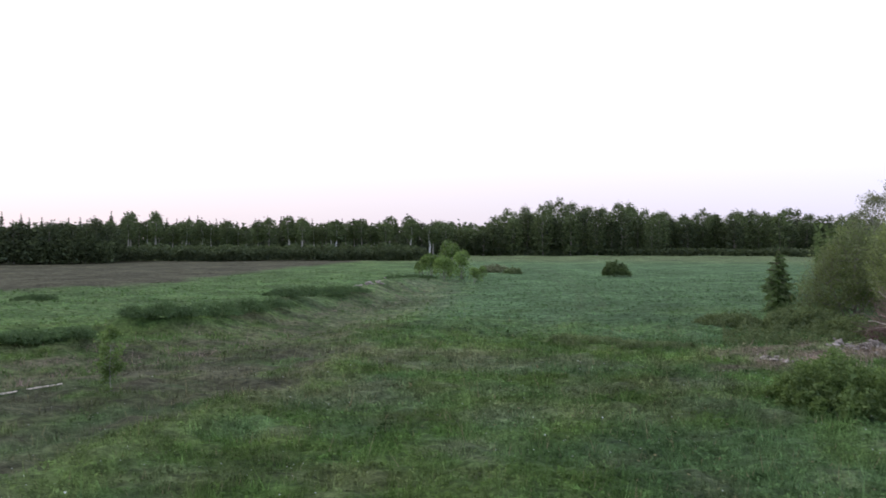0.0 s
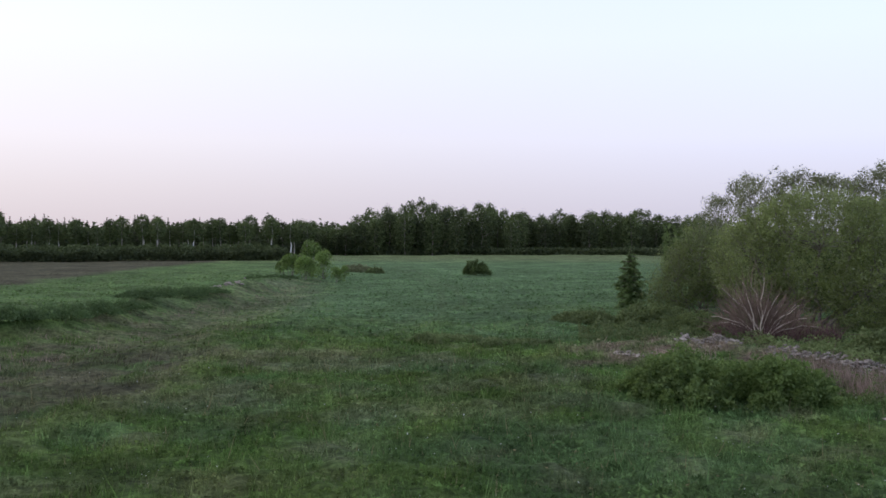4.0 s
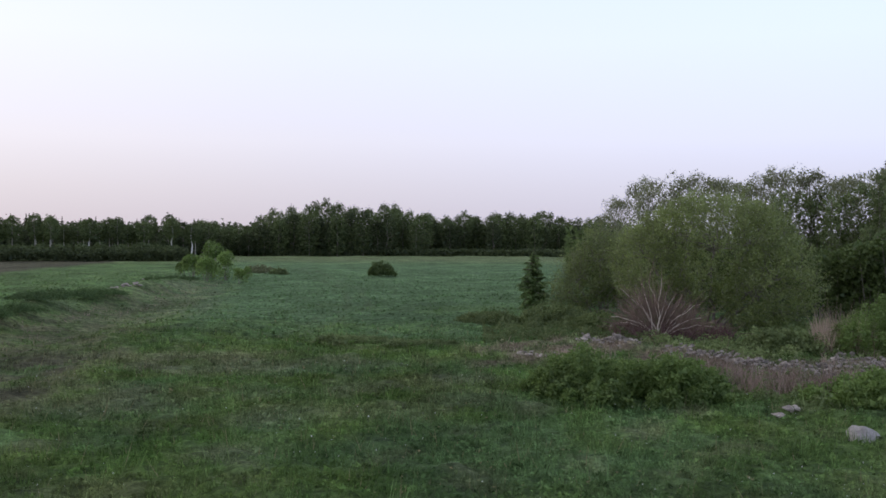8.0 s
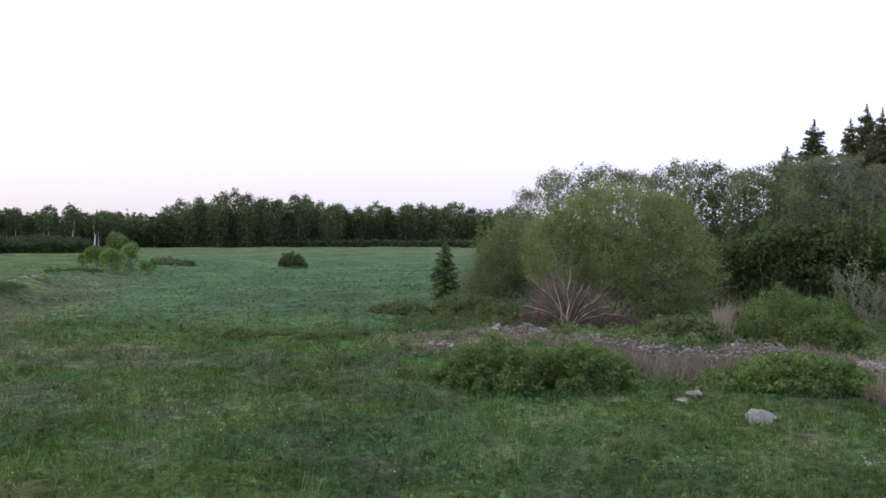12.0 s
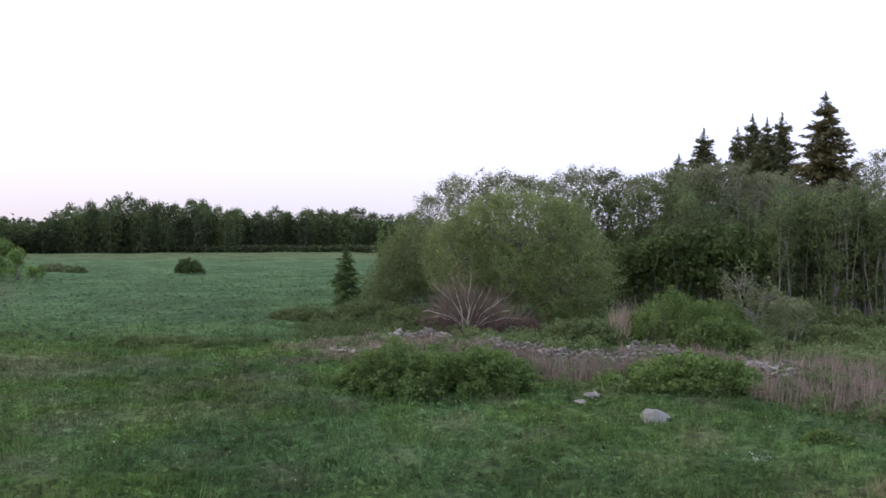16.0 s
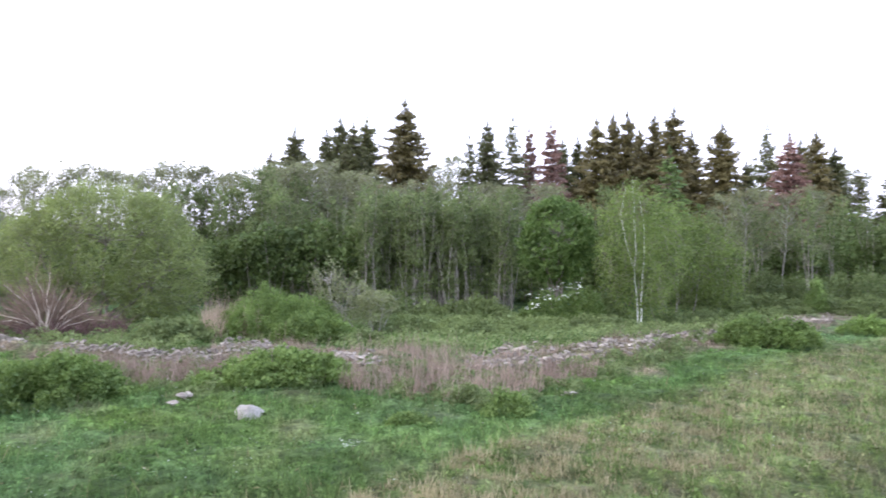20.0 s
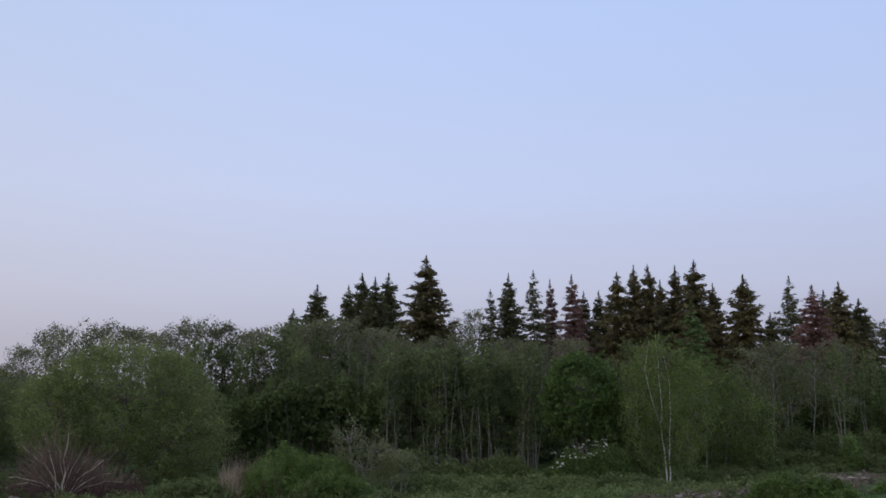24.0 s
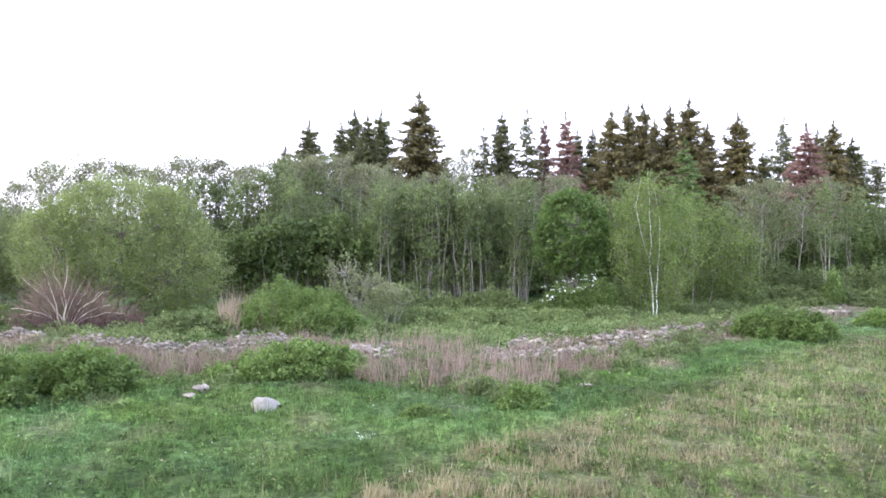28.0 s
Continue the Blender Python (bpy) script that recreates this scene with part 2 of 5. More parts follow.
GRASS_GREEN, GRASS_BLUE, GRASS_YELLOW = (0.100, 0.171, 0.046), (0.111, 0.184, 0.081), (0.156, 0.192, 0.058)
GRASS_MOWN = (0.154, 0.206, 0.070)
GRASS_DRY, TILLED = (0.258, 0.194, 0.148), (0.095, 0.089, 0.053)


def meadow(name, blades, straw=True):
    """The meadow's colour from its own patches: dry, tilled and lush; one recipe for the soil's cover and for the blades."""
    m, nt, out = nodes_of(name)
    att = nt.nodes.new("ShaderNodeAttribute")
    att.attribute_name = "patch"
    sep = nt.nodes.new("ShaderNodeSeparateColor")
    nt.links.new(att.outputs["Color"], sep.inputs[0])
    col = mix(nt, noise_fac(nt, 0.35, 5, 0.65, 0.40, 0.85), GRASS_GREEN, GRASS_YELLOW)
    col = mix(nt, sep.outputs["Blue"], col, GRASS_BLUE)
    col = mix(nt, att.outputs["Alpha"], col, GRASS_MOWN)
    col = mix(nt, sep.outputs["Red"], col, GRASS_DRY)
    col = mix(nt, sep.outputs["Green"], col, TILLED)
    col = brightness(nt, col, noise_fac(nt, 0.11, 5, 0.6, 0.38, 0.62), 0.80, 1.20)
    col = brightness(nt, col, noise_fac(nt, 0.33, 4, 0.6, 0.38, 0.62), 0.80, 1.20)
    col = brightness(nt, col, noise_fac(nt, 2.2, 5, 0.65, 0.36, 0.64), 0.55, 1.45)
    col = brightness(nt, col, noise_fac(nt, 9.0, 3, 0.6), 0.68, 1.35)
    if blades:
        geo = nt.nodes.new("ShaderNodeNewGeometry")
        col = brightness(nt, col, geo.outputs["Random Per Island"], *((0.62, 1.55) if straw else (0.72, 1.34)))
        if straw:
            stalk = add(nt, "ShaderNodeMath")
            stalk.operation = "GREATER_THAN"
            stalk.inputs[1].default_value = 0.96
            nt.links.new(geo.outputs["Random Per Island"], stalk.inputs[0])
            col = mix(nt, stalk.outputs[0], col, (0.28, 0.25, 0.13))
        d, t, s = (nt.nodes.new(k) for k in ("ShaderNodeBsdfDiffuse", "ShaderNodeBsdfTranslucent", "ShaderNodeMixShader"))
        s.inputs[0].default_value = 0.3
        nt.links.new(col, d.inputs["Color"])
        nt.links.new(col, t.inputs["Color"])
        nt.links.new(d.outputs[0], s.inputs[1])
        nt.links.new(t.outputs[0], s.inputs[2])
        nt.links.new(s.outputs[0], out.inputs[0])
    else:
        p = nt.nodes.new("ShaderNodeBsdfPrincipled")
        p.inputs["Roughness"].default_value = 0.95
        p.inputs["Specular IOR Level"].default_value = 0.1
        bn = add(nt, "ShaderNodeBump", Strength=0.9, Distance=0.15)
        nt.links.new(noise_fac(nt, 5.0, 8, 0.75), bn.inputs["Height"])
        nt.links.new(bn.outputs[0], p.inputs["Normal"])
        nt.links.new(col, p.inputs["Base Color"])
        nt.links.new(p.outputs[0], out.inputs[0])
    return m


M_GROUND, M_BLADE = meadow("meadow_ground", False), meadow("meadow_blades", True)
M_HERB = meadow("meadow_herb_leaves", True, False)
M_STONE = solid("field_stone", (0.205, 0.168, 0.142), (0.42, 0.36, 0.305), 2.5, 0.85, 0.5, (0.17, 0.14, 0.12), 22, 0.64)
M_BOULDER = solid("pale_boulder", (0.21, 0.188, 0.168), (0.34, 0.312, 0.28), 3, 0.8, 0.5, (0.19, 0.165, 0.145), 14, 0.62)
M_BARK = solid("grey_bark", (0.17, 0.14, 0.11), (0.30, 0.26, 0.22), 6, 0.9, 0.6)
M_PALE_BARK = solid("pale_bark", (0.24, 0.215, 0.18), (0.42, 0.38, 0.325), 5, 0.85, 0.4, (0.12, 0.10, 0.08), 9, 0.62)
M_STEM_BARK = solid("young_stem_bark", (0.21, 0.182, 0.148), (0.37, 0.33, 0.28), 5, 0.85, 0.4, (0.12, 0.10, 0.08), 9, 0.64)
M_BIRCH_BARK = solid("birch_bark", (0.62, 0.58, 0.52), (0.78, 0.75, 0.70), 4, 0.7, 0.3, (0.06, 0.05, 0.045), 7, 0.60)
M_DARK_BARK = solid("spruce_bark", (0.10, 0.075, 0.06), (0.19, 0.14, 0.11), 6, 0.95, 0.7)
M_DEAD_WOOD = solid("bleached_wood", (0.56, 0.46, 0.36), (0.74, 0.63, 0.51), 6, 0.85, 0.3)
M_DEAD_TWIG = solid("dead_twigs", (0.215, 0.142, 0.105), (0.360, 0.255, 0.190), 3, 0.9, 0.2)
M_DEAD_LITTER = solid("dead_litter", (0.120, 0.062, 0.056), (0.210, 0.120, 0.105), 3, 0.9, 0.2)
M_WILLOW = leafy("willow_leaves", (0.190, 0.232, 0.070), (0.335, 0.385, 0.142), 0.48, 0.03, (0.30, 0.33, 0.17))
M_ALDER = leafy("alder_leaves", (0.118, 0.156, 0.055), (0.240, 0.286, 0.115), 0.35)
M_GREY_LEAF = leafy("sparse_leaves", (0.160, 0.172, 0.085), (0.285, 0.295, 0.155), 0.35)
M_PALE_LEAF = leafy("pale_young_leaves", (0.200, 0.222, 0.105), (0.350, 0.370, 0.190), 0.42)
# dark green of single bushes; also puts shade into the grove's inside
M_DARK_SHADE_LEAF = leafy("dark_and_shaded_leaves", (0.080, 0.115, 0.034), (0.150, 0.200, 0.062), 0.3)
M_ROUND_LEAF = leafy("dense_green_leaves", (0.102, 0.164, 0.042), (0.205, 0.296, 0.084), 0.32)
M_BIRCH_LEAF = leafy("birch_leaves", (0.118, 0.166, 0.042), (0.228, 0.290, 0.084), 0.4)
M_NETTLE = leafy("nettle_leaves", (0.118, 0.184, 0.044), (0.240, 0.330, 0.095), 0.38)
M_BRUSH = leafy("low_brush_leaves", (0.126, 0.170, 0.056), (0.238, 0.288, 0.115), 0.35)
M_OLIVE = leafy("olive_brush_leaves", (0.094, 0.128, 0.042), (0.190, 0.228, 0.086), 0.35)
M_SPRUCE = leafy("spruce_needles", (0.092, 0.097, 0.036), (0.172, 0.174, 0.066), 0.15, 0.04)
M_SPRUCE_WARM = leafy("weathered_spruce_needles", (0.120, 0.102, 0.038), (0.225, 0.184, 0.070), 0.15, 0.04)
M_SPRUCE_YOUNG = leafy("fresh_spruce_needles", (0.105, 0.160, 0.045), (0.205, 0.285, 0.085), 0.2, 0.04)
M_SPRUCE_DEAD = leafy("dead_spruce_needles", (0.210, 0.115, 0.095), (0.350, 0.210, 0.175), 0.15, 0.03)
M_HUMP = leafy("rank_weeds", (0.070, 0.120, 0.040), (0.140, 0.205, 0.075), 0.35)
M_FAR_LEAF = leafy("far_wood_leaves", (0.082, 0.112, 0.042), (0.172, 0.208, 0.080), 0.3)
# dark far trees and hedges; also colours the shade backing behind them
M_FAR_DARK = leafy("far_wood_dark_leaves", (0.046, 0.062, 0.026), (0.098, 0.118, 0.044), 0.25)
M_STRAW = leafy("dead_grass", (0.240, 0.166, 0.130), (0.430, 0.316, 0.248), 0.3, 0.03)
M_REED = leafy("pale_reeds", (0.29, 0.215, 0.155), (0.50, 0.385, 0.285), 0.3, 0.03)
M_STUBBLE = leafy("mown_stubble", (0.32, 0.27, 0.14), (0.54, 0.455, 0.265), 0.3, 0.03)
M_WHITE_FLOWER = leafy("white_blossom", (0.70, 0.70, 0.62), (0.85, 0.85, 0.80), 0.3, 0.02)

# ---- the ground: one sheet that reaches the horizon ----
def soft(edge, width):
    return np.clip(0.5 + edge / width, 0, 1)


def patches(x, y):
    """Dry, tilled and lush share of the cover at each place."""
    az, dist = np.degrees(np.arctan2(x, y)), np.hypot(x, y)
    n1, n2, n3 = waves(x, y, 6, 21), waves(x, y, 2.2, 22), waves(x, y, 18, 23)
    ridge, ditch = line_distance(x, y, RIDGE), line_distance(x, y, DITCH)
    in_ridge = soft(az - 16, 4)
    dry = np.clip(0.62 + 0.35 * n2, 0.1, 0.9) * soft(2.6 - ridge + 1.3 * n1 + 0.9 * n2, 2.5) * in_ridge
    dry = np.maximum(dry, np.clip(0.22 + 0.20 * n2, 0.03, 0.5) * soft(4.6 - ditch + 1.2 * n1 + 0.6 * n2, 3.5) * soft(-az + 1, 3))
    for qa, qd, qw, qh, qs in ((-6.8, 41, 5.5, 2.6, 0.42), (0.6, 40.3, 3.4, 2.4, 0.36), (-9.5, 19.9, 3.6, 0.9, 0.2), (3, 36.5, 5.0, 1.8, 0.30), (12.5, 31.5, 3.5, 1.6, 0.25), (-9, 31, 5.0, 2.2, 0.3), (8, 27, 5.0, 1.6, 0.2), (-15, 36, 4.0, 2.0, 0.5)):
        px, py = at(qa, qd)
        dry = np.maximum(dry, qs * soft(1.0 - np.hypot((x - px) / qw, (y - py) / qh) + 0.5 * n2 + 0.3 * n1, 1.0))
    edge = np.interp(az, (40, 50, 59.6, 66, 74, 80), (17, 20.1, 26.1, 32.9, 47.2, 60))
    mown = soft(edge - dist, 3.0) * soft(az - 38, 10)
    dry = np.maximum(dry, mown * np.clip(0.20 + 0.30 * waves(x, y, 0.9, 24) + 0.2 * n2, 0, 0.6))
    dry = np.maximum(dry, np.clip(0.22 * n2 + 0.16 * n1 - 0.10, 0, 0.25) * soft(45 - dist, 25))
    dry = np.maximum(dry, 0.22 * soft(dist - 195, 40))
    berm = line_distance(x, y, BERM)
    brown_edge = np.interp(az, (-60, -25.1, -20.8, -16.1, -11.3, -6.6, -4), (94, 98, 99, 109, 138, 180, 206))
    tilled = soft(dist - brown_edge + 4 * n3, 10) * soft(215 - dist, 8) * soft(-3 - az, 4)
    tilled = np.maximum(tilled, np.clip(0.52 + 0.3 * n2, 0, 0.85) * soft(np.where(dist < 48, 3.6, 2.0) - ditch + n1, 3) * soft(-az - 5, 9))
    track = np.minimum(line_distance(x, y, TRACK), line_distance(x, y, [(px + 1.6, py + 0.4) for px, py in TRACK]))
    tilled = np.maximum(tilled, 0.30 * soft(0.22 - track, 0.4))
    for qa, qd, qw, qh in ((-24.2, 31, 3.4, 2.2), (-17.5, 32.4, 2.4, 0.9), (-12.7, 32.6, 2.4, 1.5), (-20, 37.5, 8.0, 4.5)):
        px, py = at(qa, qd)
        tilled = np.maximum(tilled, (0.8 if qw < 5 else 0.42) * soft(1.0 - np.hypot((x - px) / qw, (y - py) / qh) + 0.35 * n2 + 0.2 * n1, 0.9))
    berm_d = np.interp(az, (-26, -23.5, -18.9, -16.5, -13.9, -11.7, -10.0, -7.6, -5.6), (18.5, 20.5, 23.9, 25.6, 27.2, 30.2, 31.5, 35.2, 38.2))
    ditch_d = np.interp(az, (-25.2, -16.2, -9.7, -4.9), (39, 42.5, 50, 66))
    tilled = np.maximum(tilled, np.clip(0.54 + 0.25 * n2, 0, 0.9) * soft(dist - berm_d - 0.9, 1.2) * soft(ditch_d + 1 - dist, 6) * soft(-az - 6, 4))
    lush = soft(dist - 50 + 9 * n3 + 5 * n1, 30) * soft(az + 2 + 2 * n1, 6) * 0.9
    lush = np.maximum(lush, 0.35 * soft(3.5 - np.abs(dist - edge - 3.0) + n1, 3) * soft(az - 32, 8))
    lush = np.maximum(lush, np.clip(0.25 + 0.35 * soft(az - 22, 12) + 0.45 * n3 + 0.35 * n1, 0, 0.62) * soft(42 - dist, 12) * soft(60 - az, 8) * (1 - mown))
    lush = np.maximum(lush, 0.35 * soft(dist - 60, 20))
    lush = lush * (1 - 0.6 * soft(dist - 190, 40))
    return np.stack([np.clip(dry, 0, 1), np.clip(tilled, 0, 1), np.clip(lush, 0, 1), np.clip(np.maximum(mown * (0.78 + 0.2 * n1), np.maximum(0.85 * soft(1.0 - berm + 0.4 * n2, 1.2), np.clip(0.2 + 0.3 * n2, 0, 0.5) * soft(az - 27, 10) * soft(46 - az, 10) * soft(36 - dist, 8))), 0, 1)], 1)


def paint(me, x, y):
    a = me.color_attributes.new("patch", "FLOAT_COLOR", "POINT")
    a.data.foreach_set("color", patches(x, y).astype(np.float32).ravel())


def build_ground():
    angles = np.radians(np.concatenate([np.arange(-30, 80, 0.45), np.arange(80, 330, 5.0)]))
    radii = np.concatenate([[0.02, 4, 8, 12, 15], np.arange(16, 60, 0.35), np.geomspace(60, 320, 90), np.geomspace(330, 4500, 16)])
    a, r = np.meshgrid(angles, radii)
    x, y = (r * np.sin(a) + 1.7 * np.exp(-r / 5)).ravel(), (r * np.cos(a)).ravel()
    z = height(x, y)
    near = np.hypot(x, y) < 60
    z = z + near * 0.05 * waves(x, y, 1.3, 31) + near * 0.07 * waves(x, y, 2.7, 32)
    m, n = len(radii), len(angles)
    i, j = np.meshgrid(np.arange(m - 1), np.arange(n), indexing="ij")
    f = np.stack([i * n + j, i * n + (j + 1) % n, (i + 1) * n + (j + 1) % n, (i + 1) * n + j], -1).reshape(-1, 4)[:, ::-1]
    v = np.stack([x, y, z], 1)
    me = mesh_data("ground", v, f, M_GROUND, True)
    paint(me, v[:, 0], v[:, 1])
    tagged(new("ground", me), "rough green meadow with dry strips and a tilled field", "meadow", kind="structure")


build_ground()


def grass(name, count, near, far, az0, az1, tall, wide, label, power=1.0, keep=None):
    """Blades that lean in all ways, rooted in the ground."""
    r = np.sqrt(rng.uniform(0, 1, count) ** power * (far ** 2 - near ** 2) + near ** 2)
    a = np.radians(rng.uniform(az0, az1, count))
    x, y = r * np.sin(a), r * np.cos(a)
    clump = waves(x, y, 1.3, 41) + 0.7 * waves(x, y, 4, 42)
    ok = rng.uniform(-1.6, 1.2, count) < clump if near < 40 else 0.5 * clump + waves(x, y, 8, 45) > 0.42 + rng.uniform(-0.3, 0.3, count)
    fade = np.clip((58 - r) / 26, 0, 1) if near < 40 else np.clip((r - 38) / 16, 0, 1) * np.clip((140 - r) / 50, 0, 1)
    ok &= rng.uniform(0, 1, count) < fade
    pt = patches(x, y)
    ok &= rng.uniform(0, 1, count) > pt[:, 1] * 0.9
    x, y, r, clump = x[ok], y[ok], r[ok], clump[ok]
    n = len(x)
    z = height(x, y)
    tuft = waves(x, y, 0.55, 43) + 0.8 * waves(x, y, 1.7, 44)
    h = tall * np.exp(rng.normal(0, 0.35, n)) * np.clip(1 + 0.25 * clump + 0.75 * tuft, 0.3, 2.6) * np.clip(1.35 - r / 60, 0.5, 1)
    w = wide * rng.uniform(0.6, 1.4, n) * np.clip(r / 26, 0.8, 3)
    t = rng.uniform(0, 6.283, n)
    lean = rng.uniform(0.1, 0.7, n) * h
    la = rng.uniform(0, 6.283, n)
    dx, dy = np.cos(t) * w * 0.5, np.sin(t) * w * 0.5
    root = np.stack([x, y, z - 0.02], 1)
    side = np.stack([dx, dy, np.zeros(n)], 1)
    top = root + np.stack([np.cos(la) * lean, np.sin(la) * lean, h], 1)
    v = np.stack([root - side, root + side, top], 1).reshape(-1, 3)
    me = mesh_data(name, v, np.arange(3 * n).reshape(n, 3), M_BLADE)
    paint(me, v[:, 0], v[:, 1])
    tagged(new(name, me), label, "grass", kind="stuff")


grass("meadow_grass", 400000, 16.5, 58, -28, 78, 0.17, 0.026, "knee-high green meadow grass with yellow-green tussocks")
grass("far_meadow_grass", 300000, 38, 140, -28, 30, 0.20, 0.035, "blue-green meadow grass of the open field")


def herbs(count, near, far, az0, az1, leaf, tall, label):
    """Small broad leaves close to the ground, in uneven clumps."""
    r = np.sqrt(rng.uniform(near ** 2, far ** 2, count))
    a = np.radians(rng.uniform(az0, az1, count))
    x, y = r * np.sin(a), r * np.cos(a)
    bump = waves(x, y, 0.8, 46) + 0.6 * waves(x, y, 2.5, 47)
    ok = (rng.uniform(-1.5, 1.1, count) < bump) & (rng.uniform(0, 1, count) < np.clip((far - r) / (far * 0.45), 0.0, 1)) & (patches(x, y)[:, 1] < 0.35)
    x, y, bump = x[ok], y[ok], bump[ok]
    c = np.stack([x, y, height(x, y) + tall * np.clip(0.6 + 0.5 * bump, 0.15, 1.4) * rng.uniform(0.3, 1, len(x))], 1)
    v, f = leaf_quads(c, leaf, 0.2, 1.7, 0.4, -0.2, True)
    me = mesh_data("meadow_herbs", v, f, M_HERB)
    paint(me, v[:, 0], v[:, 1])
    tagged(new("meadow_herbs", me), label, "herbs", kind="stuff")


herbs(360000, 16.5, 52, -28, 76, 0.052, 0.15, "broad-leaved herbs growing through the meadow grass")
herbs(90000, 36, 150, -28, 24, 0.085, 0.20, "clumps of leafy herbs in the open meadow")


def tussocks(count, az0, az1, near, far, mat, label, blade=0.12, blades=26):
    """Wide low clumps of rank grass, scattered unevenly over the field."""
    chunks = []
    for k in range(count):
        az, d = rng.uniform(az0, az1), math.sqrt(rng.uniform(near ** 2, far ** 2))
        x, y = at(az, d)
        if waves(np.array([x]), np.array([y]), 22, 48)[0] < rng.uniform(-0.6, 0.8) or patches(np.array([x]), np.array([y]))[0, 1] > 0.3:
            continue
        n, w, h = blades, rng.uniform(0.5, 1.6) * (0.6 if near < 30 else 1), rng.uniform(0.05, 0.15)
        o = rng.normal(0, 1, (n, 3)) * (w * 0.4, w * 0.25, 0)
        c = np.stack([x + o[:, 0], y + o[:, 1], ground_at(x, y) + h * rng.uniform(0.1, 1, n)], 1)
        chunks.append(leaf_quads(c, blade, 0.1, 1.6 if near > 30 else 3.0, 0.3, -0.4))
    v, f = join(chunks)
    me = mesh_data("tussocks", v, f, mat)
    paint(me, v[:, 0], v[:, 1])
    tagged(new("tussocks", me), label, "grass", kind="stuff")


tussocks(1500, -27, 60, 17, 36, M_BLADE, "lumpy tufts of grass in the near meadow", 0.035, 50)


# ---- builders of plants ----
def broadleaf(name, label, h, spread, base, leaves, leaf, bark, leafmat, trunk_r=0.09, limbs=16, stems=1, profile="egg",
              droop=0.0, puff=0.28, lean=0.04, group="", sub=3, flat=0.3, rise=(0.15, 0.75), limb_bark=None, shell=0.0):
    """A tree or bush: tapered stems with limbs, and a crown of many leaves gathered round the ends of the twigs."""
    top = thing(name, label, "bush" if "bush" in name or "shrub" in name else "tree", group)
    tips, twigs = [], []

    def radius(f):
        if profile == "egg":
            return spread * math.sin(math.pi * min(1, max(0, 0.10 + 0.90 * f)) ** 0.8) ** 0.7
        if profile == "dome":
            return spread * math.sqrt(max(0.02, 1 - f ** 2.2))
        if profile == "top":
            return spread * (0.55 + 0.45 * math.sin(math.pi * min(1, max(0, f)) ** 1.3))
        return spread * max(0.1, 1 - f)

    for s in range(stems):
        ang = rng.uniform(0, 6.283)
        off = 0 if stems == 1 else spread * rng.uniform(0.15, 0.75)
        foot = np.array([math.cos(ang) * off * 0.25, math.sin(ang) * off * 0.25, -0.1])
        hs = h * (0.92 if stems == 1 else rng.uniform(0.72, 0.97))
        head = np.array([math.cos(ang) * off + rng.normal(0, lean * h), math.sin(ang) * off + rng.normal(0, lean * h), hs])
        path = bent(foot, head, 0, 0.007, 8)
        rad = trunk_r * (1 if stems == 1 else rng.uniform(0.4, 0.8))
        own = [tube(path, np.linspace(rad, rad * 0.15, 8), 6)]
        for k in range(max(3, limbs // stems)):
            f = rng.uniform(0, 1) ** 0.9
            z = base * h + f * (0.96 - base) * h
            i = z / hs * 7
            if i > 6.9:
                i = 6.9
            p0 = path[int(i)] + (path[int(i) + 1] - path[int(i)]) * (i - int(i))
            a = rng.uniform(0, 6.283)
            reach = radius(f) * rng.uniform(0.65, 1.08)
            if stems > 1:
                reach *= 0.7
            p1 = p0 + np.array([math.cos(a) * reach, math.sin(a) * reach, reach * rng.uniform(*rise) - droop * reach])
            p1[2] = min(p1[2], h * 1.0)
            lp = bent(p0, p1, 0.08, 0.05, 4)
            wood = twigs if limb_bark else own
            wood.append(tube(lp, np.linspace(rad * 0.33, rad * 0.05, 4), 3))
            for q in range(sub):
                w = rng.uniform(0.35, 1)
                b = lp[0] + (lp[-1] - lp[0]) * w
                e = b + rng.normal(0, 1, 3) * reach * np.array([0.3, 0.3, 0.18]) + np.array([0, 0, reach * (0.12 - droop)])
                wood.append(tube(np.array([b, e]), (rad * 0.12, rad * 0.03), 3))
                tips.append((b, e))
            tips.append((lp[2], lp[-1]))
        tips.append((path[5], path[-1]))
        part("trunk" if stems == 1 else "stem", mesh_data(name + "_wood", *join(own), bark, True), top)
    if twigs:
        tagged(part("twigs", mesh_data(name + "_twigs", *join(twigs), limb_bark), top, "thin brown twigs"), kind="stuff")
    pick = rng.integers(0, len(tips), leaves)
    A, B = np.array([t[0] for t in tips]), np.array([t[1] for t in tips])
    s = rng.uniform(0.1, 1.02, leaves)[:, None]
    c = A[pick] + (B[pick] - A[pick]) * s + rng.normal(0, puff, (leaves, 3)) * np.array([1, 1, 0.75])
    if shell:
        n = int(leaves * shell)
        d = rng.normal(0, 1, (n, 3))
        d /= np.linalg.norm(d, axis=1)[:, None]
        if profile == "dome":
            d[:, 2] = np.abs(d[:, 2])
        lump = 0.92 + 0.10 * waves(d[:, 0] * 4 + d[:, 2] * 2, d[:, 1] * 4 - d[:, 2] * 3, 2.2, 95) - np.abs(rng.normal(0, 0.06 if profile == "dome" else 0.14, n))
        mid = 0 if profile == "dome" else h * (0.95 + base) / 2
        c[:n] = d * lump[:, None] * np.array([spread * 1.1, spread * 1.1, h - mid]) + np.array([0, 0, mid])
    if profile == "dome":
        q = np.sqrt((c[:, 0] ** 2 + c[:, 1] ** 2) / (spread * 1.12) ** 2 + (c[:, 2] / h) ** 2)
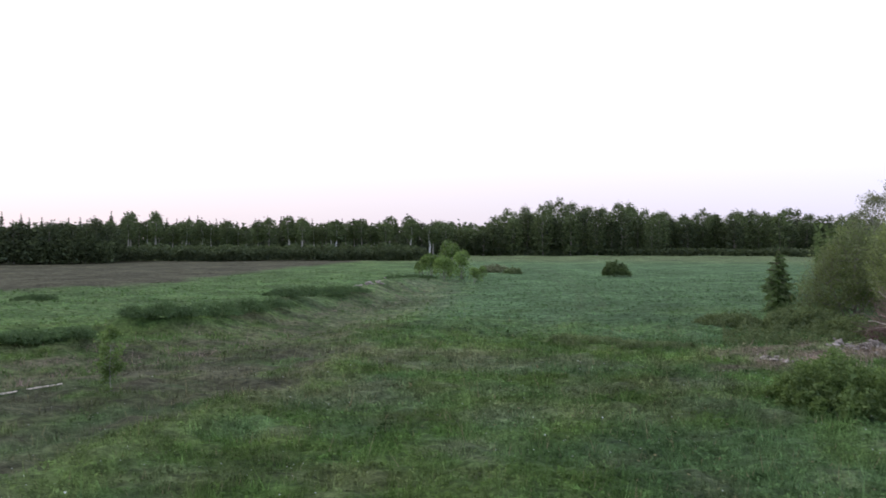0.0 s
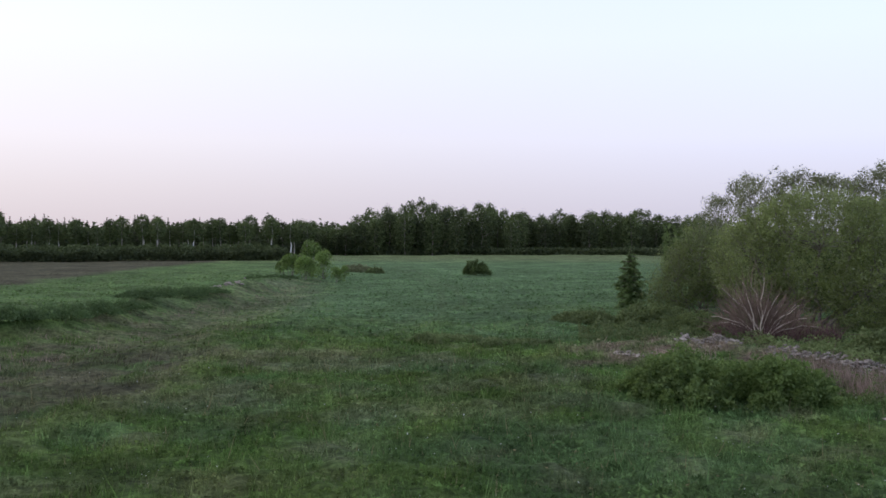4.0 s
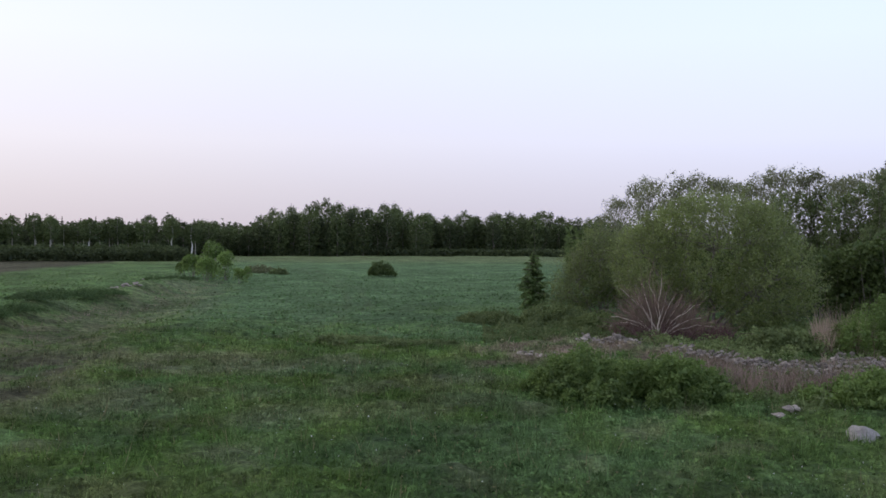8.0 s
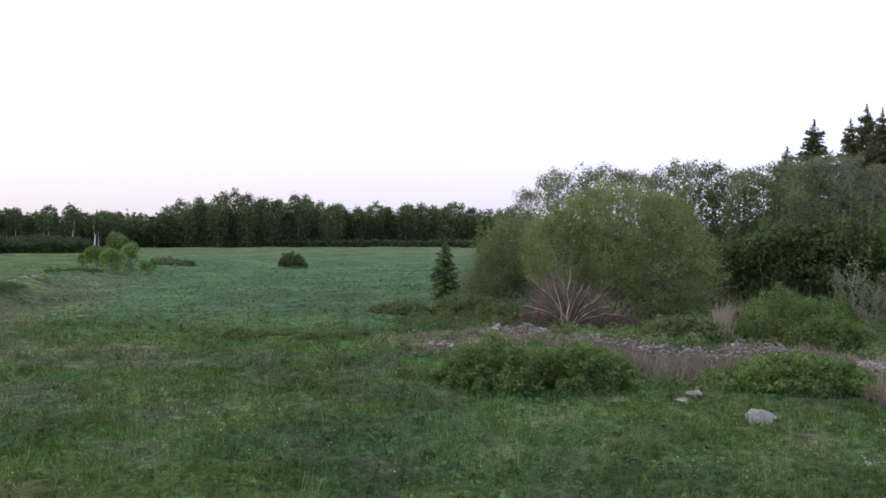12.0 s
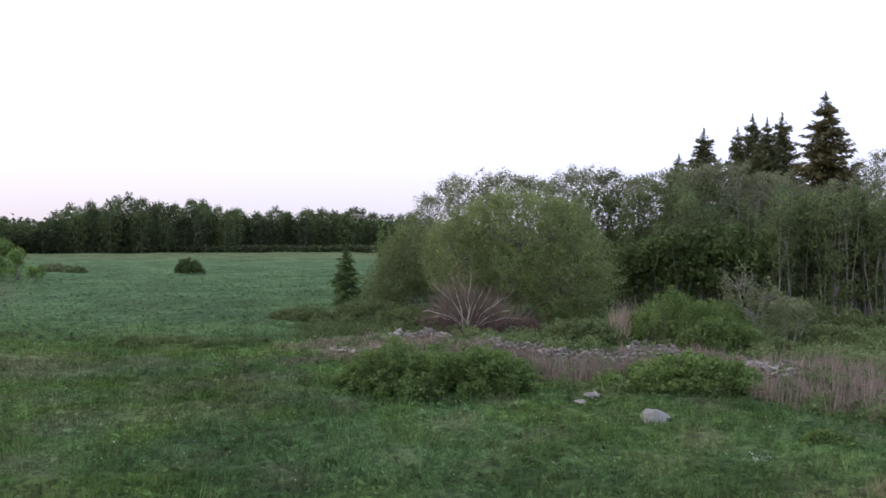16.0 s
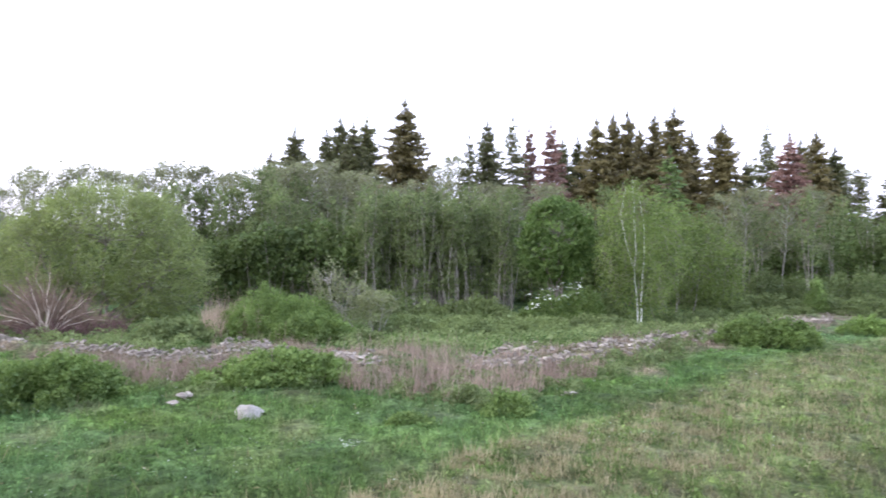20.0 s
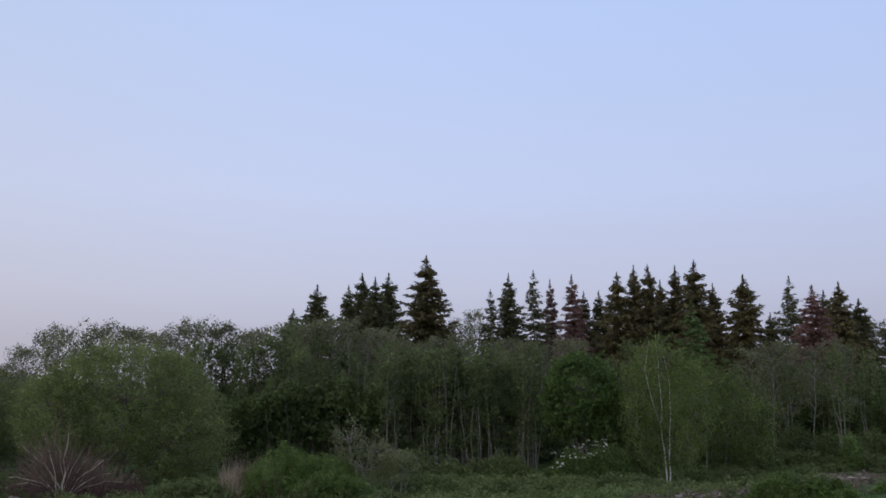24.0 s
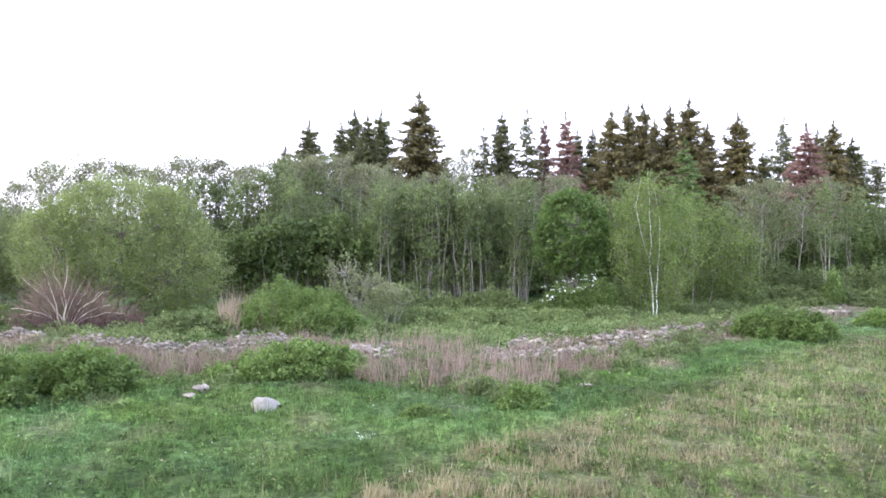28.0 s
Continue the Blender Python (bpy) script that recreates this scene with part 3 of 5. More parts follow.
        c *= np.where(q > 1, (1 - 0.06 * rng.uniform(-1, 1, leaves) ** 2) / np.maximum(q, 1e-6), 1)[:, None]
    if droop > 0:
        c[:, 2] -= np.abs(rng.normal(0, droop * 0.8, leaves))
    c[:, 2] = np.maximum(c[:, 2], 0.05)
    part("crown", mesh_data(name + "_leaves", *leaf_quads(c, leaf, flat, 1.5, 0.35, droop, True), leafmat), top)
    return top


def lobed(name, label, category, lobes, sprays, per, leaf, bark, mat, reach=0.7, up=0.5, stems=6, stem_r=0.08, foot=0.5, trunks=None, ragged=0.10, flat=0.3, group=""):
    """A tree or bush whose crown is made of leafy sprays over several round masses; stems rise from the foot into the masses."""
    top = thing(name, label, category, group)
    L = np.array(lobes, float)
    c, r = L[:, :3], L[:, 3:]
    for path, thick in trunks or ():
        path = np.array(path, float)
        s = np.linspace(0, 1, 12)
        k = np.linspace(0, 1, len(path))
        fine = np.stack([np.interp(s, k, path[:, i]) for i in range(3)], 1)
        fine[1:-1] += rng.normal(0, 0.02, (10, 3))
        part("trunk", mesh_data(name + "_wood", *tube(fine, np.linspace(thick, thick * 0.2, 12), 6), bark, True), top)
    for k in range(stems):
        m = k % len(L)
        f = np.array([rng.normal(0, foot), rng.normal(0, foot * 0.6), -0.1])
        own = [tube(bent(f, c[m], 0.0, 0.04, 6), np.linspace(stem_r, stem_r * 0.5, 6), 6)]
        for q in range(7):
            d = rng.normal(0, 1, 3)
            d[2] = abs(d[2]) * 0.8
            e = c[m] + d / np.linalg.norm(d) * r[m] * rng.uniform(0.6, 0.92)
            own.append(tube(bent(c[m] + rng.normal(0, 0.1, 3), e, 0.06, 0.05, 4), np.linspace(stem_r * 0.45, 0.008, 4), 3))
        part("stem", mesh_data(name + "_wood", *join(own), bark, True), top)
    area = r[:, 0] * r[:, 1] + r[:, 0] * r[:, 2] + r[:, 1] * r[:, 2]
    m = rng.choice(len(L), sprays, p=area / area.sum())
    d = rng.normal(0, 1, (sprays, 3))
    d /= np.linalg.norm(d, axis=1)[:, None]
    lump = 1 + ragged * waves(d[:, 0] * 3 + m, d[:, 1] * 3 + d[:, 2] * 2, 1.6, 97)
    p = c[m] + d * r[m] * (lump * (1 - np.abs(rng.normal(0, 0.2, sprays))))[:, None]
    ok = p[:, 2] > 0.15
    for k in range(len(L)):
        ok &= (m == k) | ((((p - c[k]) / r[k]) ** 2).sum(1) > 0.5)
    p, d = p[ok], d[ok]
    way = d * 0.8 + np.array([0, 0, up]) + rng.normal(0, 0.35, p.shape)
    way /= np.linalg.norm(way, axis=1)[:, None]
    size = reach * rng.uniform(0.5, 1.4, len(p))[:, None]
    if mat is not M_ROUND_LEAF:
        tw = [tube(np.array([p[k] - way[k] * size[k] * 0.7, p[k] + way[k] * size[k] * 0.45]), (0.012, 0.004), 3) for k in range(0, len(p), 3)]
        tagged(part("spray_wood", mesh_data(name + "_twigs", *join(tw), bark if trunks is None else M_BARK), top, "thin leafy twigs"), kind="stuff")
    i = np.repeat(np.arange(len(p)), per)
    at_leaf = p[i] + way[i] * size[i] * (rng.uniform(0, 1, len(i)) - 0.5)[:, None] + rng.normal(0, 0.15, (len(i), 3)) * size[i]
    at_leaf[:, 2] = np.maximum(at_leaf[:, 2], 0.05)
    part("crown", mesh_data(name + "_leaves", *leaf_quads(at_leaf, leaf, flat, 1.6, 0.35, 0.0, True), mat), top)
    return top


def spruce(name, label, h, spread, needles, bark=M_DARK_BARK, base=0.08, whorls=26, per=8, thin=1.0, tuft=0.30, group="", bare=0.0, leader=0.99):
    """A spruce: a straight trunk, whorls of drooping boughs and hanging sprays of needles along each bough."""
    top = thing(name, label, "spruce", group)
    wood = [tube(bent((0, 0, -0.1), (0, 0, h * leader), 0, 0.004, 8), np.linspace(h * 0.011, 0.015, 8), 6)]
    cs, us, fs = [], [], []
    for w in range(whorls):
        f = (w + rng.uniform(-0.3, 0.3)) / (whorls - 1)
        f = min(max(f, 0), 1)
        z = h * (base + (0.985 - base) * f)
        reach = spread * (1 - f) ** 0.78 * min(1.0, (1 - f) * 6 + 0.5) * min(1.0, 0.55 + f) * (0.90 + 0.10 * math.sin(w * 2.1)) + 0.03
        for b in range(per):
            if rng.uniform() > (0.9 if f < 0.92 else 0.65) * thin or f < bare:
                continue
            a = rng.uniform(0, 6.283)
            r = reach * rng.uniform(0.66, 1.12)
            z = h * (base + (0.985 - base) * min(1.0, max(0.0, f + rng.uniform(-0.5, 0.5) / whorls)))
            tip = np.array([math.cos(a) * r, math.sin(a) * r, z - r * rng.uniform(0.05, 0.5) + f * r * 0.5])
            root = np.array([0, 0, z])
            wood.append(tube(np.array([root, tip]), (0.035, 0.008), 3))
            n = int(max(5, r / tuft * 5.2 * thin * (1 + 0.5 * f)))
            s = rng.uniform(0.05, 1.05, n)[:, None]
            side = np.array([-math.sin(a), math.cos(a), 0])
            width = (rng.uniform(-1, 1, n)[:, None] * (1.05 - s) * 0.38 * r)
            cs.append(root + (tip - root) * s + side * width + np.array([0, 0, -1]) * rng.uniform(0, 0.35, n)[:, None] * tuft * 1.4)
            out = (tip - root) / (np.linalg.norm(tip - root) + 1e-9)
            fs.append(np.full(n, 1 - 0.45 * f - (0.2 if f > 0.92 else 0)))
            us.append(out + side * np.sign(width) * 0.6 + rng.normal(0, 0.25, (n, 3)) + np.array([0, 0, 0.9 if f > 0.96 else -0.25]))
    c, u = np.concatenate(cs), np.concatenate(us)
    c[:, 2] = np.maximum(c[:, 2], 0.1)
    u /= np.linalg.norm(u, axis=1)[:, None]
    v = np.cross(u, rng.normal(0, 1.0, u.shape) + np.array([0, 0, 0.25]))
    v /= np.linalg.norm(v, axis=1)[:, None]
    s = tuft * (np.exp(rng.normal(0, 0.3, len(c))) * np.concatenate(fs))[:, None]
    verts = np.stack([c - u * s * 0.5 + v * s * 0.26, c - u * s * 0.5 - v * s * 0.26, c + u * s * 0.95 - np.array([0, 0, 0.14]) * s], 1).reshape(-1, 3)
    part("trunk", mesh_data(name + "_wood", *join(wood), bark, True), top)
    part("crown", mesh_data(name + "_needles", verts, np.arange(len(verts)).reshape(-1, 3), needles), top)
    return top


def mound(name, label, w, d, h, leaves, leaf, mat, stems=60, group="", category="bush", lumps=15, stalk=M_BRUSH):
    """A low thicket of upright stems, leafy all over, with a lumpy top."""
    top = thing(name, label, category, group)
    lx, ly, lh = rng.uniform(-0.75, 0.75, lumps) * w / 2, rng.uniform(-0.6, 0.6, lumps) * d / 2, rng.uniform(0.5, 1.08, lumps) * h
    lr = rng.uniform(0.22, 0.45, lumps) * min(w, d * 1.4) * 0.75

    def roof(x, y):
        z = np.zeros(len(x))
        for k in range(lumps):
            q = 1 - ((x - lx[k]) ** 2 + (y - ly[k]) ** 2) / lr[k] ** 2
            z = np.maximum(z, lh[k] * np.sqrt(np.clip(q, 0, 1)))
        return z * np.clip(1.15 - ((x / (w / 2)) ** 2 + (y / (d / 2)) ** 2), 0.03, 1) ** 0.5

    n = int(stems)
    a, r = rng.uniform(0, 6.283, n * 4), np.sqrt(rng.uniform(0, 1, n * 4))
    sx, sy = np.cos(a) * r * w / 2, np.sin(a) * r * d / 2
    sz = roof(sx, sy)
    keep = sz > 0.15 * h
    sx, sy, sz = sx[keep], sy[keep], sz[keep] * rng.uniform(0.8, 1.12, keep.sum())
    pick = rng.integers(0, len(sx), leaves)
    f = rng.uniform(0.08, 1, leaves) ** 0.6
    c = np.stack([sx[pick], sy[pick], sz[pick] * f], 1) + rng.normal(0, 1, (leaves, 3)) * np.array([0.10, 0.10, 0.03])
    wood = [tube(bent((sx[k], sy[k], -0.05), (sx[k] + rng.normal(0, 0.05), sy[k] + rng.normal(0, 0.05), sz[k]), 0, 0.02, 3), (0.008, 0.007, 0.003), 3)
            for k in range(min(n, len(sx)))]
    tagged(part("stalk_tangle", mesh_data(name + "_stems", *join(wood), stalk), top), kind="stuff")
    part("foliage", mesh_data(name + "_leaves", *leaf_quads(c, leaf * 0.5, 0.2, 1.7, 0.4, -0.35, True), mat), top)
    return top


def place(ob, az, dist, turn=None, size=1.0, dz=0.0):
    x, y = at(az, dist)
    s = size if isinstance(size, tuple) else (size, size, size)
    z = turn if turn is not None else rng.uniform(0, 360)
    ob.matrix_basis = pose(x, y, ground_at(x, y) - 0.03 + dz, 0, 0, z) @ Matrix.Diagonal((*s, 1))
    return ob


used = set()


def plant(protos, az, dist, turn=None, size=1.0):
    """Set one of the prototypes, or a copy of it, in its place."""
    p = protos[int(rng.integers(0, len(protos)))]
    if p in used:
        q = copy_thing(p, Matrix())
    else:
        used.add(p)
        q = p
    return place(q, az, dist, turn, size)


def finish(protos):
    """A prototype that was never set anywhere is taken away again."""
    for p in protos:
        if p not in used:
            for o in (*p.children_recursive, p):
                bpy.data.objects.remove(o)


# ---- stones ----
def stone_mesh(name, mat, seed, flat=0.65, points=15, smooth=0):
    """An angular stone: the hull of random points, flat below; smooth rounds and roughens its faces."""
    r = np.random.default_rng(int(seed * 10))
    bm = bmesh.new()
    for k in range(points):
        p = Vector(r.normal(0, 1, 3))
        p = p.normalized() * r.uniform(0.38, 0.58)
        bm.verts.new((p.x, p.y, max(-0.16, p.z * flat)))
    hull = bmesh.ops.convex_hull(bm, input=bm.verts)
    bmesh.ops.delete(bm, geom=[g for g in hull["geom_interior"] if isinstance(g, bmesh.types.BMVert)], context="VERTS")
    if smooth:
        bmesh.ops.subdivide_edges(bm, edges=bm.edges, cuts=4, use_grid_fill=True, smooth=0.35)
        bmesh.ops.smooth_vert(bm, verts=bm.verts, factor=0.5, use_axis_x=True, use_axis_y=True, use_axis_z=True)
        off = Vector((seed * 7.3, seed * 3.1, seed * 1.7))
        for v in bm.verts:
            v.co *= 1 + noise.noise(v.co * 5 + off) * 0.05 + noise.noise(v.co * 14 + off) * 0.02
        for v in bm.verts:
            v.co.z += max(0.0, v.co.z) * 0.45 * max(0.0, 1 - abs(v.co.x + 0.1) / 0.45)
    bmesh.ops.triangulate(bm, faces=bm.faces)
    me = bpy.data.meshes.new(name)
    bm.to_mesh(me)
    bm.free()
    for p in me.polygons:
        p.use_smooth = smooth > 0
    me.materials.append(mat)
    return me


STONES = [stone_mesh("stone", M_STONE, k + 1, 0.6 + 0.06 * (k % 4)) for k in range(8)]


def stone(az, dist, size, label="grey field stone lying in dry grass", group="stones of the ridge", dz=0.0):
    ob = tagged(new("stone", STONES[int(rng.integers(0, 8))]), label, "stone", group)
    x, y = at(az, dist)
    ob.matrix_basis = pose(x, y, ground_at(x, y) + size * 0.22 + dz, rng.uniform(-15, 15), rng.uniform(-15, 15), rng.uniform(0, 360)) @ Matrix.Diagonal(
        (size * rng.uniform(0.8, 1.3), size * rng.uniform(0.8, 1.1), size * rng.uniform(0.7, 1.0), 1))
    return ob


boulder = tagged(new("boulder", stone_mesh("boulder", M_BOULDER, 6.2, 0.85, 26, 1)), "pale blunt-edged boulder at the edge of the meadow", "boulder")
place(boulder, 38.1, 25.9, 20, (0.98, 0.75, 0.72), 0.02)
for az, dist, dims, lift in ((34.15, 28.7, (0.55, 0.45, 0.5), 0.16), (33.7, 28.2, (0.5, 0.45, 0.36), 0.06), (34.5, 29.2, (0.4, 0.4, 0.45), 0.1)):
    pebble = tagged(new("stone", STONES[3]), "pale stone at the edge of the meadow", "stone", "stones by the boulder")
    place(pebble, az, dist, 40 * dist, dims, lift)


def stone_band(count, pts, width, size, label, group):
    """Stones along a stretch of headings and distances."""
    for k in range(count):
        s = rng.uniform(0, len(pts) - 1.001)
        i = int(s)
        az = pts[i][0] + (pts[i + 1][0] - pts[i][0]) * (s - i)
        dist = pts[i][1] + (pts[i + 1][1] - pts[i][1]) * (s - i) + rng.normal(0, width)
        stone(az + rng.normal(0, 0.15), dist, size * math.exp(min(0.4, rng.normal(0, 0.35))), label, group)


stone_band(16, ((18.4, 40.3), (20.8, 40.8)), 0.6, 0.28, "weathered grey stone among dry grass", "stones of the western heap")
stone_band(30, ((22.6, 45.2), (25.6, 46.5)), 0.45, 0.26, "small pale stone of a stone heap", "stones of the pale heap")
stone_band(84, ((27.3, 43.0), (31.4, 39.8), (33.6, 37.8), (36.5, 35.8)), 1.2, 0.23, "grey stone of the stone ridge", "stones of the ridge")
stone_band(44, ((36.5, 40.5), (38.6, 40.5), (40.3, 37.0)), 1.3, 0.23, "dark grey stone of the stone ridge", "stones of the ridge")
stone_band(18, ((43.4, 35.4), (45.5, 34.0)), 0.3, 0.36, "pale stone at the ridge's edge", "stones of the ridge")
stone_band(72, ((51.4, 34.6), (53.8, 34.9), (56.5, 35.9), (59.5, 39.0), (62.6, 41.8)), 0.9, 0.25, "pale grey stone of the stone ridge", "stones of the ridge")
stone_band(14, ((53.2, 38.5), (55.2, 39.0)), 0.8, 0.40, "pinkish stone of a heap on the ridge", "stones of the ridge")
stone_band(14, ((62.8, 42.0), (65.6, 45.0)), 0.35, 0.30, "pale stone of the stone ridge", "stones of the ridge")
stone_band(9, ((57.1, 29.8), (57.7, 30.3)), 0.25, 0.22, "small pinkish stone at the meadow's edge", "stones of the ridge")
stone_band(24, ((69.2, 54.0), (72.0, 56.5)), 0.5, 0.36, "pale stone of the far heap", "stones of the far heap")
stone_band(24, ((72.2, 65), (74.6, 70)), 0.7, 0.40, "pale stone of the far heap", "stones of the far heap")


def rubble(count):
    """The small stones between the large ones, past counting."""
    chunks = []
    co = np.zeros(len(stone_low.vertices) * 3, np.float32)
    stone_low.vertices.foreach_get("co", co)
    co = co.reshape(-1, 3)
    fc = np.array([list(p.vertices) for p in stone_low.polygons])
    runs = ((27.3, 43.0, 31.4, 39.8), (31.4, 39.8, 36.5, 35.5), (31.4, 39.8, 36.5, 35.5), (36.5, 41.5, 40.3, 37.0), (36.5, 41.5, 40.3, 37.0), (43.4, 35.4, 45.5, 34.0), (51.4, 34.6, 54.5, 35.1),
            (54.5, 35.1, 57.0, 36.2), (57.0, 36.2, 59.5, 39.0), (59.5, 39.0, 62.6, 41.8), (62.8, 42, 65.6, 45), (22.6, 45.2, 25.6, 46.5), (53.2, 38, 55.2, 39), (69.2, 54.0, 72.0, 56.5))
    pick, s = rng.integers(0, len(runs), count), rng.uniform(0, 1, count)
    run = np.array(runs)[pick]
    az = run[:, 0] + (run[:, 2] - run[:, 0]) * s + rng.normal(0, 0.3, count)
    di = run[:, 1] + (run[:, 3] - run[:, 1]) * s + rng.normal(0, 1.1, count)
    x, y = di * np.sin(np.radians(az)), di * np.cos(np.radians(az))
    heap = np.clip(1.2 * waves(x, y, 1.9, 91) + 0.12, 0, 1.2)
    ok = rng.uniform(0, 1, count) < 0.16 + 0.9 * heap
    x, y, heap = x[ok], y[ok], heap[ok]
    z = height(x, y) + heap * rng.uniform(0.0, 0.2, len(x))
    for k in range(len(x)):
        t = rng.uniform(0, 6.283)
        r = np.array([[math.cos(t), -math.sin(t), 0], [math.sin(t), math.cos(t), 0], [0, 0, 1]])
        chunks.append(((co * rng.uniform(0.09, 0.24) * rng.uniform(0.7, 1.3, 3)) @ r.T + (x[k], y[k], z[k] + 0.05), fc))
    tagged(new("rubble", mesh_data("rubble", *join(chunks), M_STONE)), "small grey stones scattered along the ridge", "rubble", kind="stuff")


stone_low = stone_mesh("pebble", M_STONE, 9.5, 0.8, 11)
rubble(4600)

# ---- the big willow, the dead bush and the thickets round them ----
willow = lobed("willow_tree", "broad grey-green willow with many stems behind the dead bush", "tree",
               ((0.0, 0.3, 4.3, 3.9, 3.2, 3.3), (3.0, -0.6, 2.7, 2.5, 2.4, 2.8), (-3.3, 0.4, 3.7, 2.3, 2.5, 2.5), (2.2, -1.5, 1.9, 2.0, 1.6, 2.1), (1.9, 0.2, 4.6, 2.5, 2.6, 2.4), (-1.6, 0.4, 5.0, 2.2, 2.4, 2.2)),
               5600, 27, 0.062, M_BARK, M_WILLOW, 0.75, 0.45, 12, 0.10, 1.0)
place(willow, 30.1, 54.0, -30.1)
willow2 = lobed("willow_tree", "soft grey-green willow that slopes down beside the big willow", "tree",
                ((0.5, 0, 3.4, 1.6, 1.7, 2.6), (-0.9, 0, 2.0, 1.5, 1.6, 2.3), (1.7, 0.2, 3.0, 1.5, 1.5, 2.4), (-1.7, -0.2, 1.1, 1.2, 1.3, 1.5), (2.6, -0.4, 2.0, 1.3, 1.4, 1.9)),
                1900, 24, 0.066, M_BARK, M_WILLOW, 1.1, 0.8, 8, 0.06, 0.6, None, 0.22)
place(willow2, 23.1, 65.0, -23.1)
small_spruce = spruce("young_spruce", "slim young spruce standing alone at the meadow's edge", 4.4, 1.6, M_SPRUCE_YOUNG, M_DARK_BARK, 0.02, 30, 11, 1.0, 0.23)
place(small_spruce, 19.55, 66.5, 0)


def dead_bush():
    top = thing("dead_bush", "leafless fallen bush with bleached branches in a brown tangle of twigs", "bush")
    twig = []
    for k in range(15):
        fan = radians(8 + 164 * (k + rng.uniform(-0.3, 0.3)) / 14)
        out = rng.uniform(1.7, 2.5)
        tip = np.array([math.cos(fan) * out * 1.1, rng.uniform(-0.8, 0.2), 0.2 + math.sin(fan) * out * rng.uniform(0.85, 1.05)])
        path = bent((rng.normal(0, 0.10), rng.normal(-0.15, 0.10), -0.05), tip, 0.10, 0.018, 7)
        r = rng.uniform(0.028, 0.055) if k % 2 else rng.uniform(0.016, 0.024)
        part("branch", mesh_data("dead_branch", *tube(path, np.linspace(r, r * 0.25, 7), 5), M_DEAD_WOOD, True), top, "bleached bare branch")
        for q in range(16):
            i = rng.uniform(1.5, 5.9)
            b = path[int(i)] + (path[int(i) + 1] - path[int(i)]) * (i - int(i))
            e = b + (tip / np.linalg.norm(tip)) * rng.uniform(0.3, 0.8) + rng.normal(0, 0.25, 3)
            e[2] = max(e[2], 0.02)
            twig.append(tube(bent(b, e, 0, 0.06, 4), (0.011, 0.010, 0.008, 0.005), 3))
    for k in range(1500):
        fan, f = radians(rng.uniform(0, 180)), rng.uniform(0.25, 1) ** 0.7
        way = np.array([math.cos(fan) * 1.15, rng.normal(0, 0.22), math.sin(fan)])
        b = way * 2.3 * (0.85 + 0.22 * math.sin(3 * fan + 1)) * f * rng.uniform(0.5, 0.8) + (0, rng.uniform(-0.2, 0.7), 0.02)
        e = b + way * rng.uniform(0.35, 0.95) + rng.normal(0, 0.16, 3)
        b[2], e[2] = max(b[2], 0.02), max(e[2], 0.04)
        twig.append(tube(bent(b, e, 0, 0.05, 3), (0.009, 0.007, 0.004), 3))
    tagged(part("brushwood", mesh_data("dead_twigs", *join(twig), M_DEAD_TWIG), top, "haze of brown dead twigs"), kind="stuff")
    low = []
    for k in range(1500):
        b = np.array([rng.uniform(-2.2, 3.6), rng.normal(0.1, 0.5), 0.0])
        low.append(tube(bent(b, b + rng.normal(0, 0.35, 3) * (1, 1, 0.3) + (0, 0, rng.uniform(0.1, 0.75)), 0, 0.08, 3), (0.012, 0.010, 0.005), 3))
    tagged(part("litter", mesh_data("dead_litter", *join(low), M_DEAD_LITTER), top, "dark reddish litter of fallen twigs"), kind="stuff")
    return top


place(dead_bush(), 27.0, 48.6, -27, (0.98, 1.0, 1.28))

